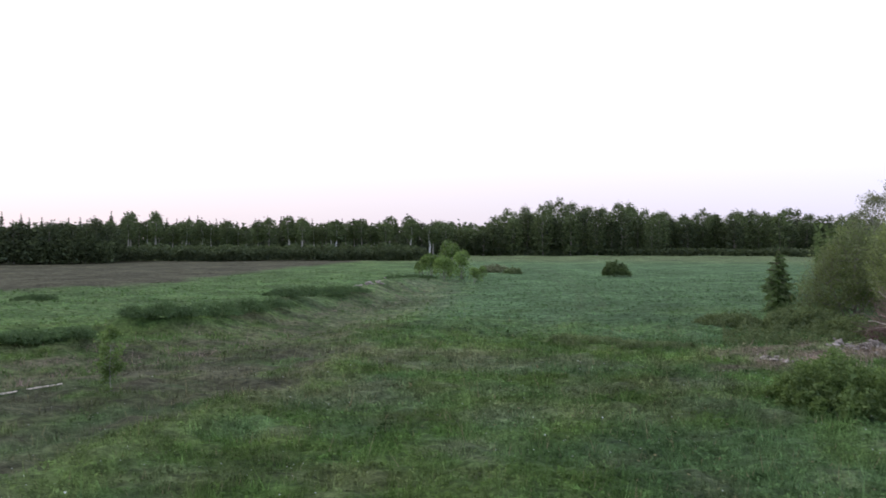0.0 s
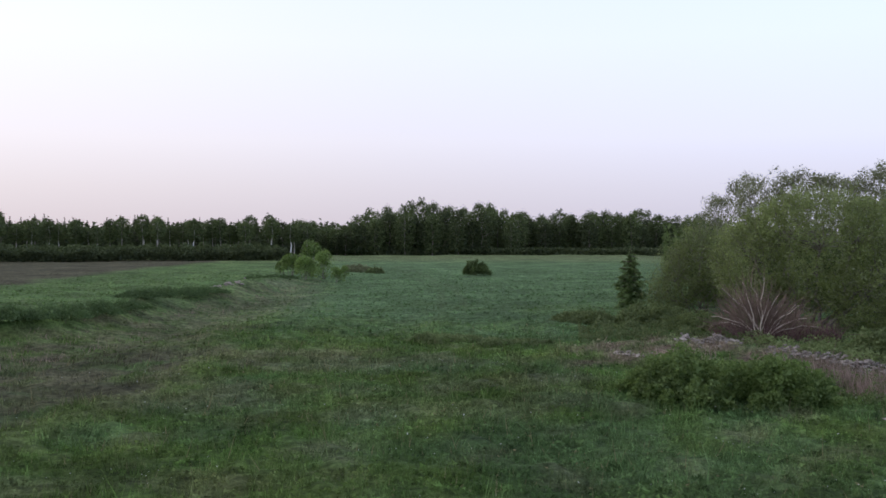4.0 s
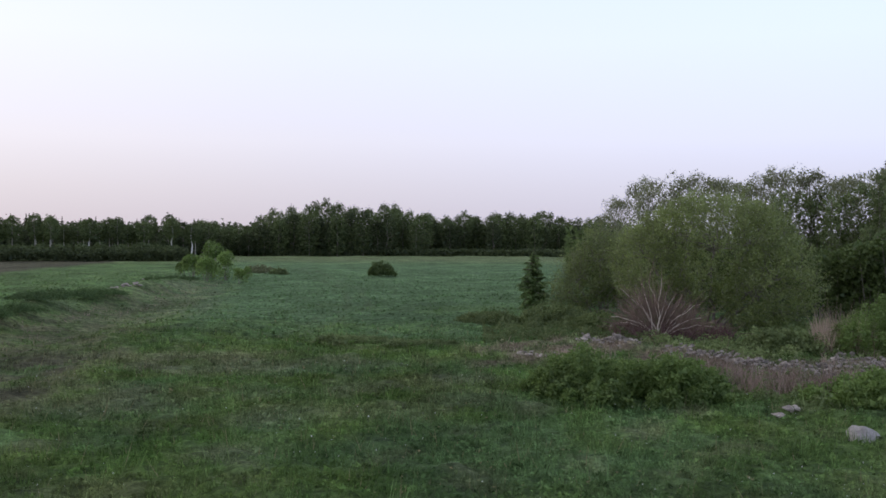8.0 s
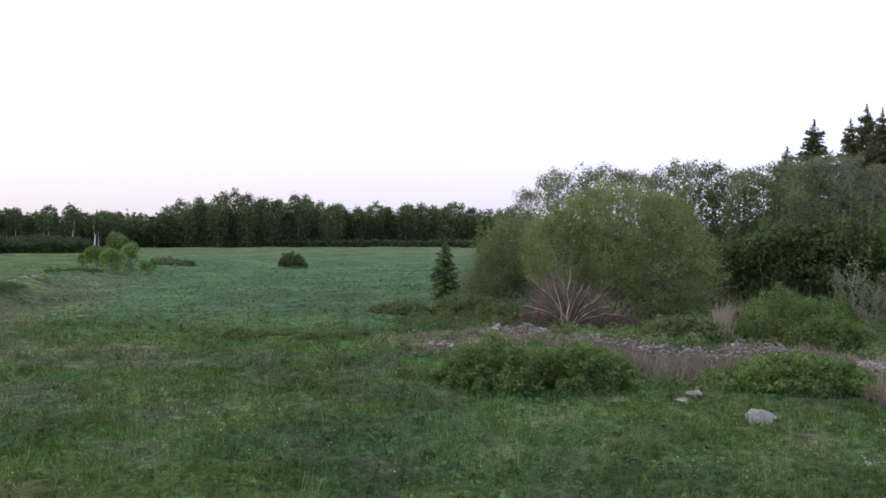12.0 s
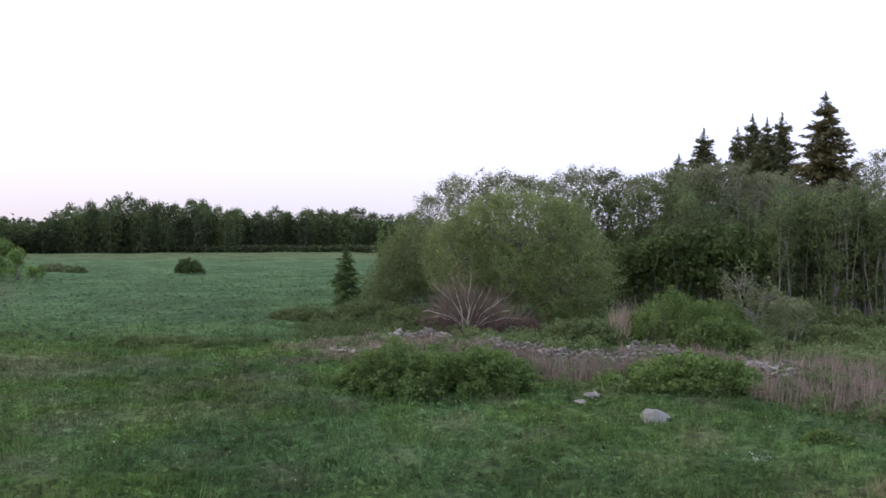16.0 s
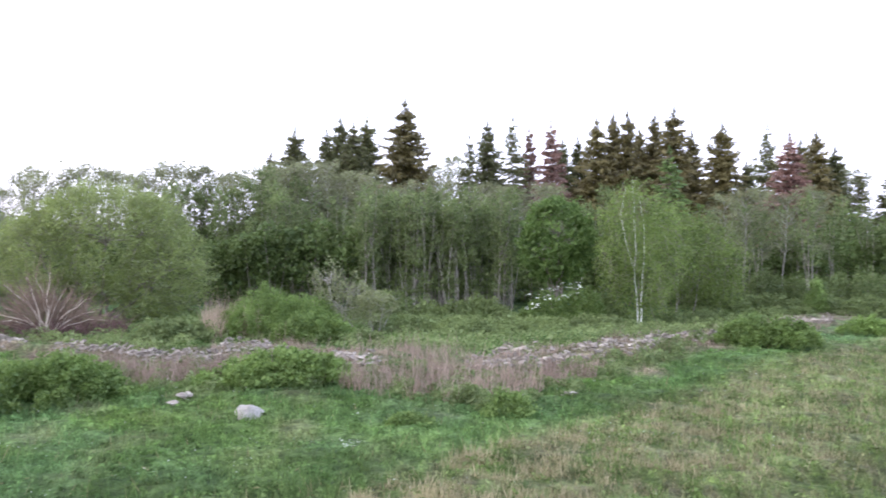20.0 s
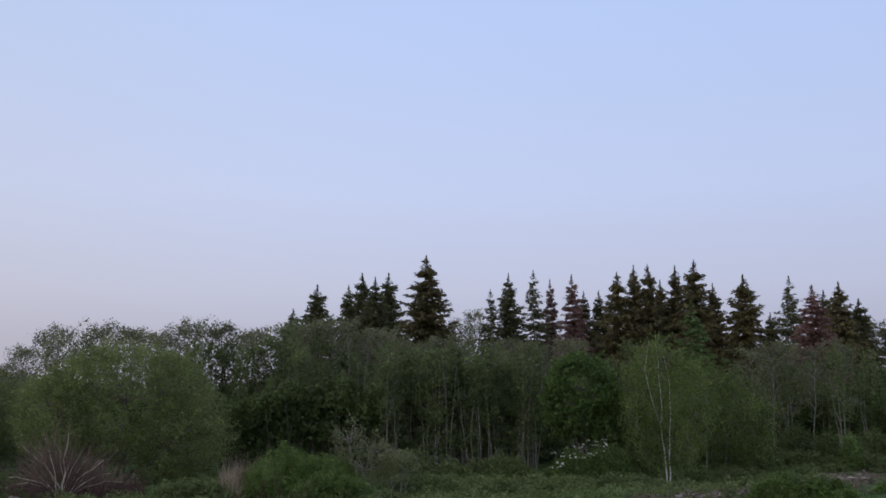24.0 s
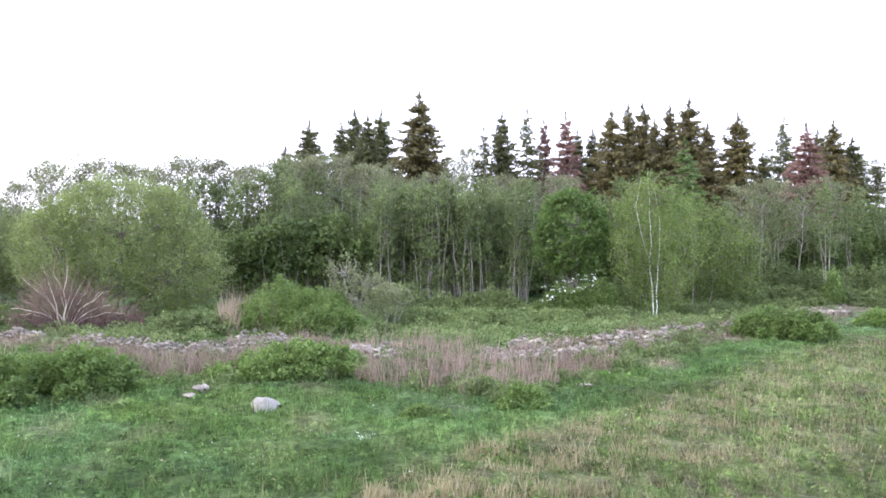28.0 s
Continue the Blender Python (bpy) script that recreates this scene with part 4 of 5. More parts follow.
THICKETS = (
    # name, label, heading, distance, width, depth, height, leaves, leaf, material
    ("leafy_shrub", "low bright green leafy shrub before the stone ridge", 25.2, 30.4, 6.8, 4.8, 1.6, 14000, 0.115, M_NETTLE),
    ("leafy_shrub", "low bright green leafy shrub by the pale boulder", 39.8, 30.9, 5.2, 3.0, 1.2, 8000, 0.112, M_NETTLE),
    ("nettle_thicket", "tall green nettle thicket beside dead reeds", 40.2, 45.2, 6.4, 4.4, 2.3, 15000, 0.088, M_NETTLE),
    ("nettle_thicket", "lower green nettles beside the tall thicket", 42.0, 42.4, 4.0, 2.4, 1.4, 4500, 0.12, M_NETTLE),
    ("nettle_thicket", "low green thicket under the willow", 33.9, 44.6, 4.4, 2.2, 1.15, 4500, 0.12, M_BRUSH),
    ("nettle_thicket", "green undergrowth at the willow's foot", 29.8, 44.6, 4.0, 1.4, 0.35, 2400, 0.12, M_BRUSH),
    ("low_brush", "low green brush at the meadow's edge", 16.9, 55.5, 4.2, 3.0, 0.75, 3500, 0.13, M_OLIVE),
    ("low_brush", "green brush between the young spruce and the willow", 20.9, 55.5, 4.6, 4.0, 1.15, 4500, 0.13, M_OLIVE),
    ("low_brush", "green brush beside the dead bush", 23.3, 52.5, 3.2, 3.0, 1.0, 3200, 0.13, M_OLIVE),
    ("low_brush", "green weeds among the stones", 22.2, 36.5, 4.0, 2.0, 0.5, 2500, 0.11, M_OLIVE),
    ("leafy_shrub", "bright green shrub at the foot of the grove", 44.4, 42.0, 3.0, 1.6, 0.8, 2600, 0.12, M_BRUSH),
    ("low_brush", "green undergrowth at the foot of the grove", 47.0, 53.5, 5.0, 2.2, 1.7, 3600, 0.13, M_BRUSH),
    ("low_brush", "green undergrowth at the foot of the grove", 51.5, 53.5, 5.0, 2.2, 1.5, 3600, 0.13, M_BRUSH),
    ("low_brush", "green weeds before the grove", 47.8, 47.0, 4.5, 3.2, 1.0, 4000, 0.12, M_BRUSH),
    ("low_brush", "green weeds before the grove", 51.6, 46.0, 4.2, 3.0, 0.9, 3600, 0.12, M_BRUSH),
    ("low_brush", "green weeds before the grove", 55.2, 47.5, 4.2, 3.0, 0.9, 3600, 0.12, M_BRUSH),
    ("low_brush", "green weeds at the foot of the birch", 59.0, 48.5, 4.2, 2.6, 0.8, 3200, 0.12, M_BRUSH),
    ("leafy_shrub", "rounded bright green shrub beside the mown meadow", 68.7, 43.0, 4.4, 2.8, 1.4, 6500, 0.12, M_NETTLE),
    ("leafy_shrub", "small bright green bush in the grass", 53.8, 25.9, 1.35, 0.9, 0.80, 1700, 0.09, M_NETTLE),
    ("leafy_shrub", "small low green bush in the grass", 47.7, 24.4, 1.15, 0.7, 0.38, 1100, 0.09, M_NETTLE),
    ("leafy_shrub", "low green shrub beside dry grass", 51.0, 28.0, 1.6, 0.9, 0.6, 1300, 0.10, M_BRUSH),
    ("low_brush", "low green brush past the birch", 64.5, 54.5, 5.0, 3.0, 0.8, 3200, 0.13, M_BRUSH),
    ("low_brush", "green brush below the bare trees", 68.5, 60.5, 6.5, 3.0, 1.3, 4200, 0.14, M_BRUSH),
    ("low_brush", "green brush below the far trees", 73.0, 62.0, 6.0, 3.0, 1.2, 4000, 0.14, M_BRUSH),
    ("low_brush", "leafy green undergrowth below the bare trees", 65.5, 62.0, 3.6, 2.2, 2.3, 2800, 0.15, M_BRUSH),
    ("low_brush", "leafy green undergrowth below the bare trees", 67.9, 63.5, 3.8, 2.2, 2.7, 2800, 0.15, M_BRUSH),
    ("low_brush", "leafy green undergrowth below the bare trees", 70.4, 65.0, 4.2, 2.2, 2.5, 2800, 0.15, M_BRUSH),
    ("low_brush", "leafy green undergrowth of the far trees", 73.6, 67.0, 5.0, 2.4, 2.8, 3000, 0.15, M_BRUSH),
    ("low_brush", "leafy green undergrowth beside the birch", 59.2, 56.5, 3.2, 1.8, 1.9, 2600, 0.14, M_BRUSH),
    ("leafy_shrub", "green shrub beside the far stone heap", 74.4, 50.0, 3.6, 2.0, 1.0, 2600, 0.13, M_NETTLE),
    ("leafy_shrub", "small upright young bush beside the path", 71.3, 61.0, 1.3, 1.0, 2.2, 1200, 0.12, M_NETTLE),
    ("tall_grass_patch", "patch of taller dark green grass in the meadow", 8.4, 45.6, 6.0, 1.8, 0.40, 4200, 0.10, M_BRUSH),
    ("tall_grass_patch", "patch of taller dark green grass in the meadow", 12.6, 43.2, 4.2, 1.5, 0.34, 3000, 0.10, M_BRUSH),
    ("round_bush", "rounded dark green bush alone in the field", 10.4, 122.0, 3.6, 3.0, 2.0, 2600, 0.24, M_DARK_SHADE_LEAF),
    ("low_brush", "brownish scrub beside the bush island", 2.9, 131.0, 5.5, 4.0, 1.3, 1600, 0.24, M_GREY_LEAF),
    ("low_brush", "small green bush by the scrub", 4.2, 126.0, 2.4, 2.0, 1.0, 900, 0.24, M_BRUSH),
)
for name, label, az, dist, w, d, h, n, leaf, mat in THICKETS:
    place(mound(name, label, w, d, h, int(n * (3.0 if dist < 48 else 2.2)), leaf, mat, 70 if dist < 100 else 30, "thickets" if name == "low_brush" else ""), az, dist, -az)

# banks of rank grass beyond the ditch
for az, dist, w, h in ((-25.6, 46.6, 2.6, 0.7), (-23.7, 47.0, 2.4, 0.75), (-21.9, 46.8, 2.0, 0.7), (-17.3, 53.6, 2.2, 0.8), (-15.9, 53.2, 2.6, 1.05), (-14.0, 55.3, 2.8, 1.05), (-12.3, 57.5, 2.8, 1.0),
                       (-10.6, 61.5, 2.8, 0.85), (-9.2, 67, 2.6, 0.7), (-7.6, 74, 3.2, 0.95), (-6.0, 75.5, 2.8, 0.8), (-1.9, 111, 5.0, 0.9), (-23.4, 82, 2.4, 0.6)):
    place(mound("weed_bank", "dark green weedy hump on the ditch bank", w * 1.5, 2.4, h * 0.8, 6000, 0.10, M_HUMP, 60, "humps of the ditch bank", "bush"), az, dist, -az - 12)
for k in range(26):
    stone(-4.6 + rng.normal(0, 0.40), 90 + rng.normal(0, 0.6), rng.uniform(0.3, 0.6), "grey stone of a heap in the field", "stones of the field heap", rng.uniform(0.0, 0.3))


def dry_grass(name, label, az0, az1, d0, d1, count, tall, bend=0.25, mat=M_STRAW):
    """Dead stalks standing thick, rooted in the ground."""
    a = np.radians(rng.uniform(az0, az1, count))
    u = rng.uniform(0, 1, count)
    mid = np.degrees(a)
    r = np.interp(mid, np.linspace(az0, az1, len(d0)), d0) * (1 - u) + np.interp(mid, np.linspace(az0, az1, len(d1)), d1) * u
    x, y = r * np.sin(a), r * np.cos(a)
    ok = rng.uniform(-0.4, 1.3, count) < waves(x, y, 1.6, 51) + 0.6 * waves(x, y, 4, 52)
    if mat is M_STRAW:
        ok &= rng.uniform(0, 1, count) < np.clip(line_distance(x, y, RIDGE) / 1.5, 0.15, 1)
    x, y = x[ok], y[ok]
    n = len(x)
    h = tall * np.exp(rng.normal(0, 0.42 if tall < 0.9 else 0.25, n)) * (1 + 0.25 * waves(x, y, 1.5, 53))
    if mat is M_STRAW:
        h = h * np.clip(line_distance(x, y, RIDGE) / 2.6, 0.35, 1)
    t, la = rng.uniform(0, 6.283, n), rng.uniform(0, 6.283, n)
    w = rng.uniform(0.006, 0.015, n)
    root = np.stack([x, y, height(x, y) - 0.02], 1)
    side = np.stack([np.cos(t) * w, np.sin(t) * w, np.zeros(n)], 1)
    lean = np.stack([np.cos(la) * h * bend * rng.uniform(0, 1.5, n), np.sin(la) * h * bend * rng.uniform(0, 1.5, n), h], 1)
    v = np.stack([root - side, root + side, root + lean + side * 0.3, root + lean - side * 0.3], 1).reshape(-1, 3)
    tagged(new(name, mesh_data(name, v, np.arange(4 * n).reshape(n, 4), mat)), label, "dry grass", kind="stuff")


dry_grass("dead_reeds", "upright pale dead reeds beside the nettle thicket", 35.6, 38.6, (44.0, 44.0), (48, 48), 6500, 0.95, 0.35, M_REED)
dry_grass("dry_grass", "pinkish-brown dead grass along the stone ridge", 28, 37, (33.5, 31.5, 31), (40.5, 38, 35.5), 14000, 0.38, 0.35)
dry_grass("dry_grass", "pinkish-brown dead grass between shrubs and stones", 36, 44, (30.5, 30.5, 31), (41, 42, 37), 14000, 0.38, 0.35)
dry_grass("dry_grass", "tall pinkish-brown dead grass on the stone ridge", 43.5, 59, (29.5, 27.2, 28.5, 33), (38, 39, 37.5, 40), 24000, 0.46, 0.32)
dry_grass("dry_grass", "dead grass along the ridge past the birch", 59, 72, (34.5, 41, 52), (42, 50, 61), 8000, 0.32, 0.35)
dry_grass("dry_grass", "dead grass at the western stone heap", 17.5, 24.5, (38.8, 40), (42.5, 46), 3600, 0.34)
dry_grass("dry_grass", "thin brown dead grass in the ditch", -26, 1, (34, 37, 40, 46, 54, 72, 108), (42, 45, 50, 56, 66, 86, 116), 4500, 0.17, 0.7)
dry_grass("stubble", "pale straw stubble of the mown meadow", 44, 78, (15.5, 16.5, 19, 24), (17, 23, 31, 52), 60000, 0.12, 0.4, M_STUBBLE)

def weeds(count, label, az0, az1, mat):
    """Knee-high weeds between the ridge and the trees, and in gaps of the dead grass."""
    az = rng.uniform(az0, az1, count)
    front = np.interp(az, (16.5, 24, 28, 31, 34, 36, 40, 44, 53, 57, 60, 63, 67, 77), (44, 48, 44.5, 41.5, 39.5, 43.5, 42.5, 39, 38.5, 39, 42.5, 45, 52, 75))
    back = np.interp(az, (16.5, 24, 36, 50, 60, 70, 77), (58, 60, 58, 56, 57, 66, 82))
    d = front + (back - front) * rng.uniform(0, 1, count)
    x, y = d * np.sin(np.radians(az)), d * np.cos(np.radians(az))
    bump = waves(x, y, 1.7, 81) + 0.7 * waves(x, y, 5, 82)
    ok = bump > rng.uniform(-1.0, 0.7, count)
    x, y, bump = x[ok], y[ok], bump[ok]
    c = np.stack([x, y, height(x, y) + np.clip(0.3 + 0.25 * bump, 0.06, 0.8) * rng.uniform(0.1, 1, len(x))], 1)
    tagged(new("weed_cover", mesh_data("weed_cover", *leaf_quads(c, 0.075, 0.2, 1.7, 0.35, -0.3, True), mat)), label, "weeds", kind="stuff")


weeds(92000, "green weeds covering the ground between the ridge and the trees", 26, 77, M_BRUSH)
weeds(20000, "olive-green weeds between the meadow and the willow", 16.5, 26, M_OLIVE)


def ridge_weeds(count, label):
    """Patches of green weeds on the near side of the ridge, between the dead stalks."""
    az = rng.uniform(27, 70, count)
    near = np.interp(az, (27, 36, 44, 52, 57, 63, 70), (32, 29.5, 29.5, 26.5, 29, 36.5, 52))
    far = np.interp(az, (27, 31, 36, 40, 44, 52, 57, 63, 70), (41, 38, 34.4, 36, 34, 33.4, 34.6, 40.6, 54))
    d = near + (far - near) * rng.uniform(0, 1, count)
    x, y = d * np.sin(np.radians(az)), d * np.cos(np.radians(az))
    bump = waves(x, y, 1.5, 84) + 0.6 * waves(x, y, 4, 85)
    ok = bump > 0.12 + rng.uniform(-0.3, 0.3, count)
    x, y, bump = x[ok], y[ok], bump[ok]
    c = np.stack([x, y, height(x, y) + np.clip(0.12 + 0.28 * bump, 0.05, 0.55) * rng.uniform(0.1, 1, len(x))], 1)
    tagged(new("ridge_weeds", mesh_data("ridge_weeds", *leaf_quads(c, 0.06, 0.1, 2.2, 0.35, -0.4, True), M_BRUSH)), label, "weeds", kind="stuff")


ridge_weeds(60000, "green weeds in patches among the dead stalks of the ridge")

# ---- the grove ----
pale = lobed("pale_bush", "open bush with pale grey-green young leaves", "bush", ((0.1, 0, 1.1, 1.5, 1.1, 1.2), (-0.6, 0, 2.5, 0.9, 0.8, 1.0), (0.6, 0, 1.9, 0.9, 0.8, 0.9)),
             300, 15, 0.06, M_PALE_BARK, M_PALE_LEAF, 0.6, 0.9, 8, 0.03, 0.4, None, 0.2)
place(pale, 43.5, 46.5, -43.5)
pale2 = broadleaf("pale_bush", "thin grey twiggy bush before the grove", 2.2, 1.4, 0.05, 3600, 0.056, M_PALE_BARK, M_PALE_LEAF, 0.05, 44, 6, "dome", 0, 0.16, 0.03)
place(pale2, 45.6, 46.0, 0)
round_tree = lobed("round_tree", "dense dark green rounded tree at the grove's edge", "tree",
                   ((0, 0, 4.7, 2.0, 1.9, 2.2), (-0.9, -0.3, 3.9, 1.4, 1.4, 1.5), (0.95, -0.3, 4.2, 1.35, 1.4, 1.5), (0.2, -0.2, 3.2, 1.7, 1.4, 1.3), (-0.2, 0, 5.9, 1.2, 1.2, 1.1)),
                   1300, 22, 0.105, M_BARK, M_ROUND_LEAF, 0.5, 0.2, 7, 0.06, 0.45)
place(round_tree, 56.6, 54.5, -56.6)
birch = lobed("birch_tree", "young birch with two white trunks and drooping yellow-green leaves", "birch",
              ((-0.3, 0, 5.2, 1.6, 1.5, 2.8), (0.9, 0.1, 3.8, 1.5, 1.4, 2.9), (-1.1, 0, 3.7, 1.0, 1.2, 2.5), (0.3, 0.3, 2.4, 1.7, 1.2, 1.9)),
              1250, 26, 0.062, M_BIRCH_BARK, M_BIRCH_LEAF, 1.15, -0.8, 0, 0.05, 0.3,
              ((((0.10, -0.3, -0.1), (-0.02, -0.3, 2.0), (-0.15, -0.5, 3.3), (-0.60, -0.6, 4.5), (-0.85, -0.4, 6.0), (-0.6, -0.1, 7.6)), 0.05),
               (((0.22, -0.2, -0.1), (0.30, -0.3, 2.0), (0.38, -0.5, 4.0), (0.42, -0.4, 5.2), (0.1, -0.2, 7.2)), 0.045),
               (((-0.13, -0.5, 3.2), (-0.02, -0.5, 4.2), (-0.15, -0.4, 5.4), (-0.25, -0.2, 8.0)), 0.04)), 0.14, 0.1)
place(birch, 61.3, 52.6, -61.3)
birch2 = lobed("birch_tree", "broad yellow-green birch behind the white-stemmed birch", "birch",
               ((-0.6, 0, 4.0, 1.8, 1.6, 2.8), (1.2, 0, 3.4, 1.8, 1.5, 2.3), (2.3, -0.2, 2.9, 1.3, 1.2, 2.0)),
               850, 26, 0.068, M_PALE_BARK, M_BIRCH_LEAF, 1.1, -0.5, 0, 0.05, 0.3,
               ((((-0.4, 0, -0.1), (-0.3, -0.5, 3.0), (-0.6, -0.1, 6.4)), 0.05), (((0.5, 0, -0.1), (1.0, -0.6, 3.0), (1.5, 0.2, 5.2)), 0.04)), 0.14, 0.1)
place(birch2, 64.0, 58.0, -64.0)
spire = spruce("young_spruce", "narrow light green young spruce between the tall ones", 10.9, 3.0, M_SPRUCE_YOUNG, M_DARK_BARK, 0.02, 34, 8, 1.0, 0.34)
place(spire, 63.15, 64.5, 0)
elder = mound("elder_bush", "green elder bush with white flower heads below the grove", 5.2, 2.4, 2.5, 9500, 0.13, M_NETTLE, 60)
place(elder, 56.9, 51.4, -57)
fl = []
for k in range(46):
    c = np.array([rng.uniform(-1.9, 1.2), rng.normal(-1.15, 0.2), 0.0])
    c[2] = 1.95 + 0.36 * c[0] + rng.uniform(-0.5, 0.4)
    fl.append(leaf_quads(c + rng.normal(0, 0.05, (5, 3)) * (1, 1, 0.4), 0.068, 0.8, 1.0))
part("blossom", mesh_data("blossom", *join(fl), M_WHITE_FLOWER), elder, "white flower heads")



def alder_tree(h, low):
    """A slender tree: thin pale stems and a few upright leafy masses, one above the other."""
    a, b, c = rng.uniform(-0.35, 0.35, 3)
    masses = [(a, b, h * 0.86, 0.7, 0.7, h * 0.13), (b + 0.2, c, h * 0.68, 0.85, 0.8, h * 0.11), (c - 0.2, a, h * 0.49, 0.75, 0.75, h * 0.10)]
    if low:
        masses.append((-c, b, h * 0.30, 0.8, 0.8, h * 0.12))
    stems = ((((0.0, 0.0, -0.1), (0.05, 0, h * 0.4), (a, b, h * 0.95)), 0.05), (((0.25, 0.1, -0.1), (0.3 - a, -0.3, h * 0.45), (b + 0.5, c - 0.5, h * 0.86)), 0.038),
             (((0.02, 0, h * 0.35), (-0.3, -0.4, h * 0.6), (a - 0.6, -0.5, h * 0.88)), 0.03))
    return lobed("alder_tree", "slender alder of the grove with thin pale stems", "tree", masses, 125, 16, 0.088, M_STEM_BARK, M_ALDER, 0.5, 0.6, 0, 0.04, 0.2, stems, 0.2, 0.3, "trees of the grove")


alder = [alder_tree(h, low) for h, low in ((7.0, False), (7.8, True), (8.3, False), (7.5, True), (7.9, False), (7.4, True))]
thin_tree = [broadleaf("thin_tree", "half-leafed grey tree at the back of the grove", h, 1.5, 0.36, 1900, 0.085, M_PALE_BARK, M_GREY_LEAF, 0.075, 32, 1, "top", 0, 0.17, 0.03, "thin trees behind the grove", 4, 0.2, (0.5, 1.4)) for h in (8.6, 9.4, 9.0)]
# their dark leaf colour doubles as the shade low in the grove
dark_bush = [broadleaf("dark_bush", "dark green bush whose leaves also stand in for the grove's shade", h, 1.9, 0.06, 2600, 0.13, M_BARK, M_DARK_SHADE_LEAF, 0.06, 30, 4, "dome", 0, 0.34, 0.03, "dark bushes of the grove") for h in (4.2, 5.0)]

TOPLINE_AZ = (20, 22.2, 23.7, 24.6, 25.6, 27, 29.4, 30.5, 32.1, 34.2, 35.9, 37.6, 39.2, 42.6, 44.5, 46, 48, 52.8, 56, 58, 61, 63, 65, 67.5, 69, 72.3, 73.7, 78)
TOPLINE_EL = (0.0, 0.3, 1.4, 2.1, 3.1, 3.55, 3.65, 3.2, 3.35, 3.75, 3.6, 3.9, 4.2, 3.95, 3.3, 2.75, 2.8, 2.55, 2.6, 2.6, 2.5, 1.6, 1.4, 2.2, 1.75, 2.9, 2.0, 1.9)


def grow_to(protos, az, dist, share, own):
    """Plant a tree that reaches the grove's skyline, or a share of it."""
    want = EYE_HEIGHT + dist * math.tan(radians(float(np.interp(az, TOPLINE_AZ, TOPLINE_EL))))
    s = want * share / own
    return plant(protos, az, dist, None, (max(0.8, s) * 0.95, max(0.8, s) * 0.95, s))


for k in range(58):
    az = 44.8 + (54.0 - 44.8) * (k + rng.uniform(0, 1)) / 58
    grow_to(alder, az, rng.uniform(55.0, 62), rng.uniform(0.84, 1.02), 7.7)
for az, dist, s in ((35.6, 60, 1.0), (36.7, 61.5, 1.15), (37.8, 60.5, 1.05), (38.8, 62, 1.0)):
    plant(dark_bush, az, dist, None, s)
# dark bushes added where the foot of the alders lies in shade
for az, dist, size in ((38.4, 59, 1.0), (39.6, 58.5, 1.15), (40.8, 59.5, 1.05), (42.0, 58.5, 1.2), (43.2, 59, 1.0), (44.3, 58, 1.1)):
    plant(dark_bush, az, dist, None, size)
for k in range(20):
    az = 38.6 + (46.0 - 38.6) * (k + rng.uniform(0, 1)) / 20
    grow_to(alder, az, rng.uniform(60, 70), rng.uniform(0.62, 0.92), 7.7)
for k in range(26):
    az = 55 + (71.0 - 55) * (k + rng.uniform(0, 1)) / 26
    grow_to(alder, az, rng.uniform(63, 72), rng.uniform(0.8, 1.0), 7.7)
for k in range(18):
    az = 67 + (79.0 - 67) * (k + rng.uniform(0, 1)) / 18
    grow_to(alder, az, rng.uniform(70, 78), rng.uniform(0.75, 1.0), 7.7)
for k in range(16):
    az = 32 + 8 * (k + rng.uniform(0, 1)) / 16
    grow_to(alder, az, rng.uniform(66, 72), rng.uniform(0.82, 0.95), 7.7)
for k in range(52):
    az = 23.6 + (57.0 - 23.6) * (k + rng.uniform(0.2, 0.8)) / 52
    grow_to(thin_tree, az, rng.uniform(70, 80), rng.uniform(0.93, 1.0), 8.7)
for az, dist in ((66.6, 65), (67.4, 63.5), (68.4, 65), (69.4, 66.5), (71, 68)):
    grow_to(thin_tree, az, dist, 1.0, 8.6)
# dark bushes set deep in the grove, so that its inside looks shaded
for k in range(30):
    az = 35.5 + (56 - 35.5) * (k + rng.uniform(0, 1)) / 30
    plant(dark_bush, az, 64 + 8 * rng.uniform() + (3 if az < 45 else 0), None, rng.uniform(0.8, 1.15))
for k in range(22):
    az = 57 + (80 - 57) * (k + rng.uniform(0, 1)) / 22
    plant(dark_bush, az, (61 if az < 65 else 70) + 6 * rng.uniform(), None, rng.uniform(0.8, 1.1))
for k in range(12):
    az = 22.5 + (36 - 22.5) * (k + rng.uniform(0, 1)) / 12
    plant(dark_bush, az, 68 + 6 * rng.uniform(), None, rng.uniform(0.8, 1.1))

for az, el in ((48.9, 3.6), (49.6, 4.0), (50.2, 4.25), (50.8, 3.9), (67.9, 4.2), (72.6, 3.2), (73.6, 2.8)):
    s = (EYE_HEIGHT + 96 * math.tan(radians(el))) / 8.9
    plant(thin_tree, az, 96, None, (1.2, 1.2, s))

# ---- tall spruces behind the grove ----
SPRUCE_DIST = 86.0
old = [spruce("spruce_tree", "tall dark green spruce above the grove", 16.0, r, m, M_DARK_BARK, 0.10, 46, 15, 1.0, 0.37, "tall spruces", 0.22) for r, m in ((6.0, M_SPRUCE), (5.6, M_SPRUCE), (6.2, M_SPRUCE_WARM), (5.8, M_SPRUCE_WARM))]
gaunt = [spruce("spruce_tree", "gaunt half-bare spruce above the grove", 16.0, 4.8, M_SPRUCE, M_BARK, 0.12, 34, 11, 0.8, 0.36, "tall spruces", 0.2)]
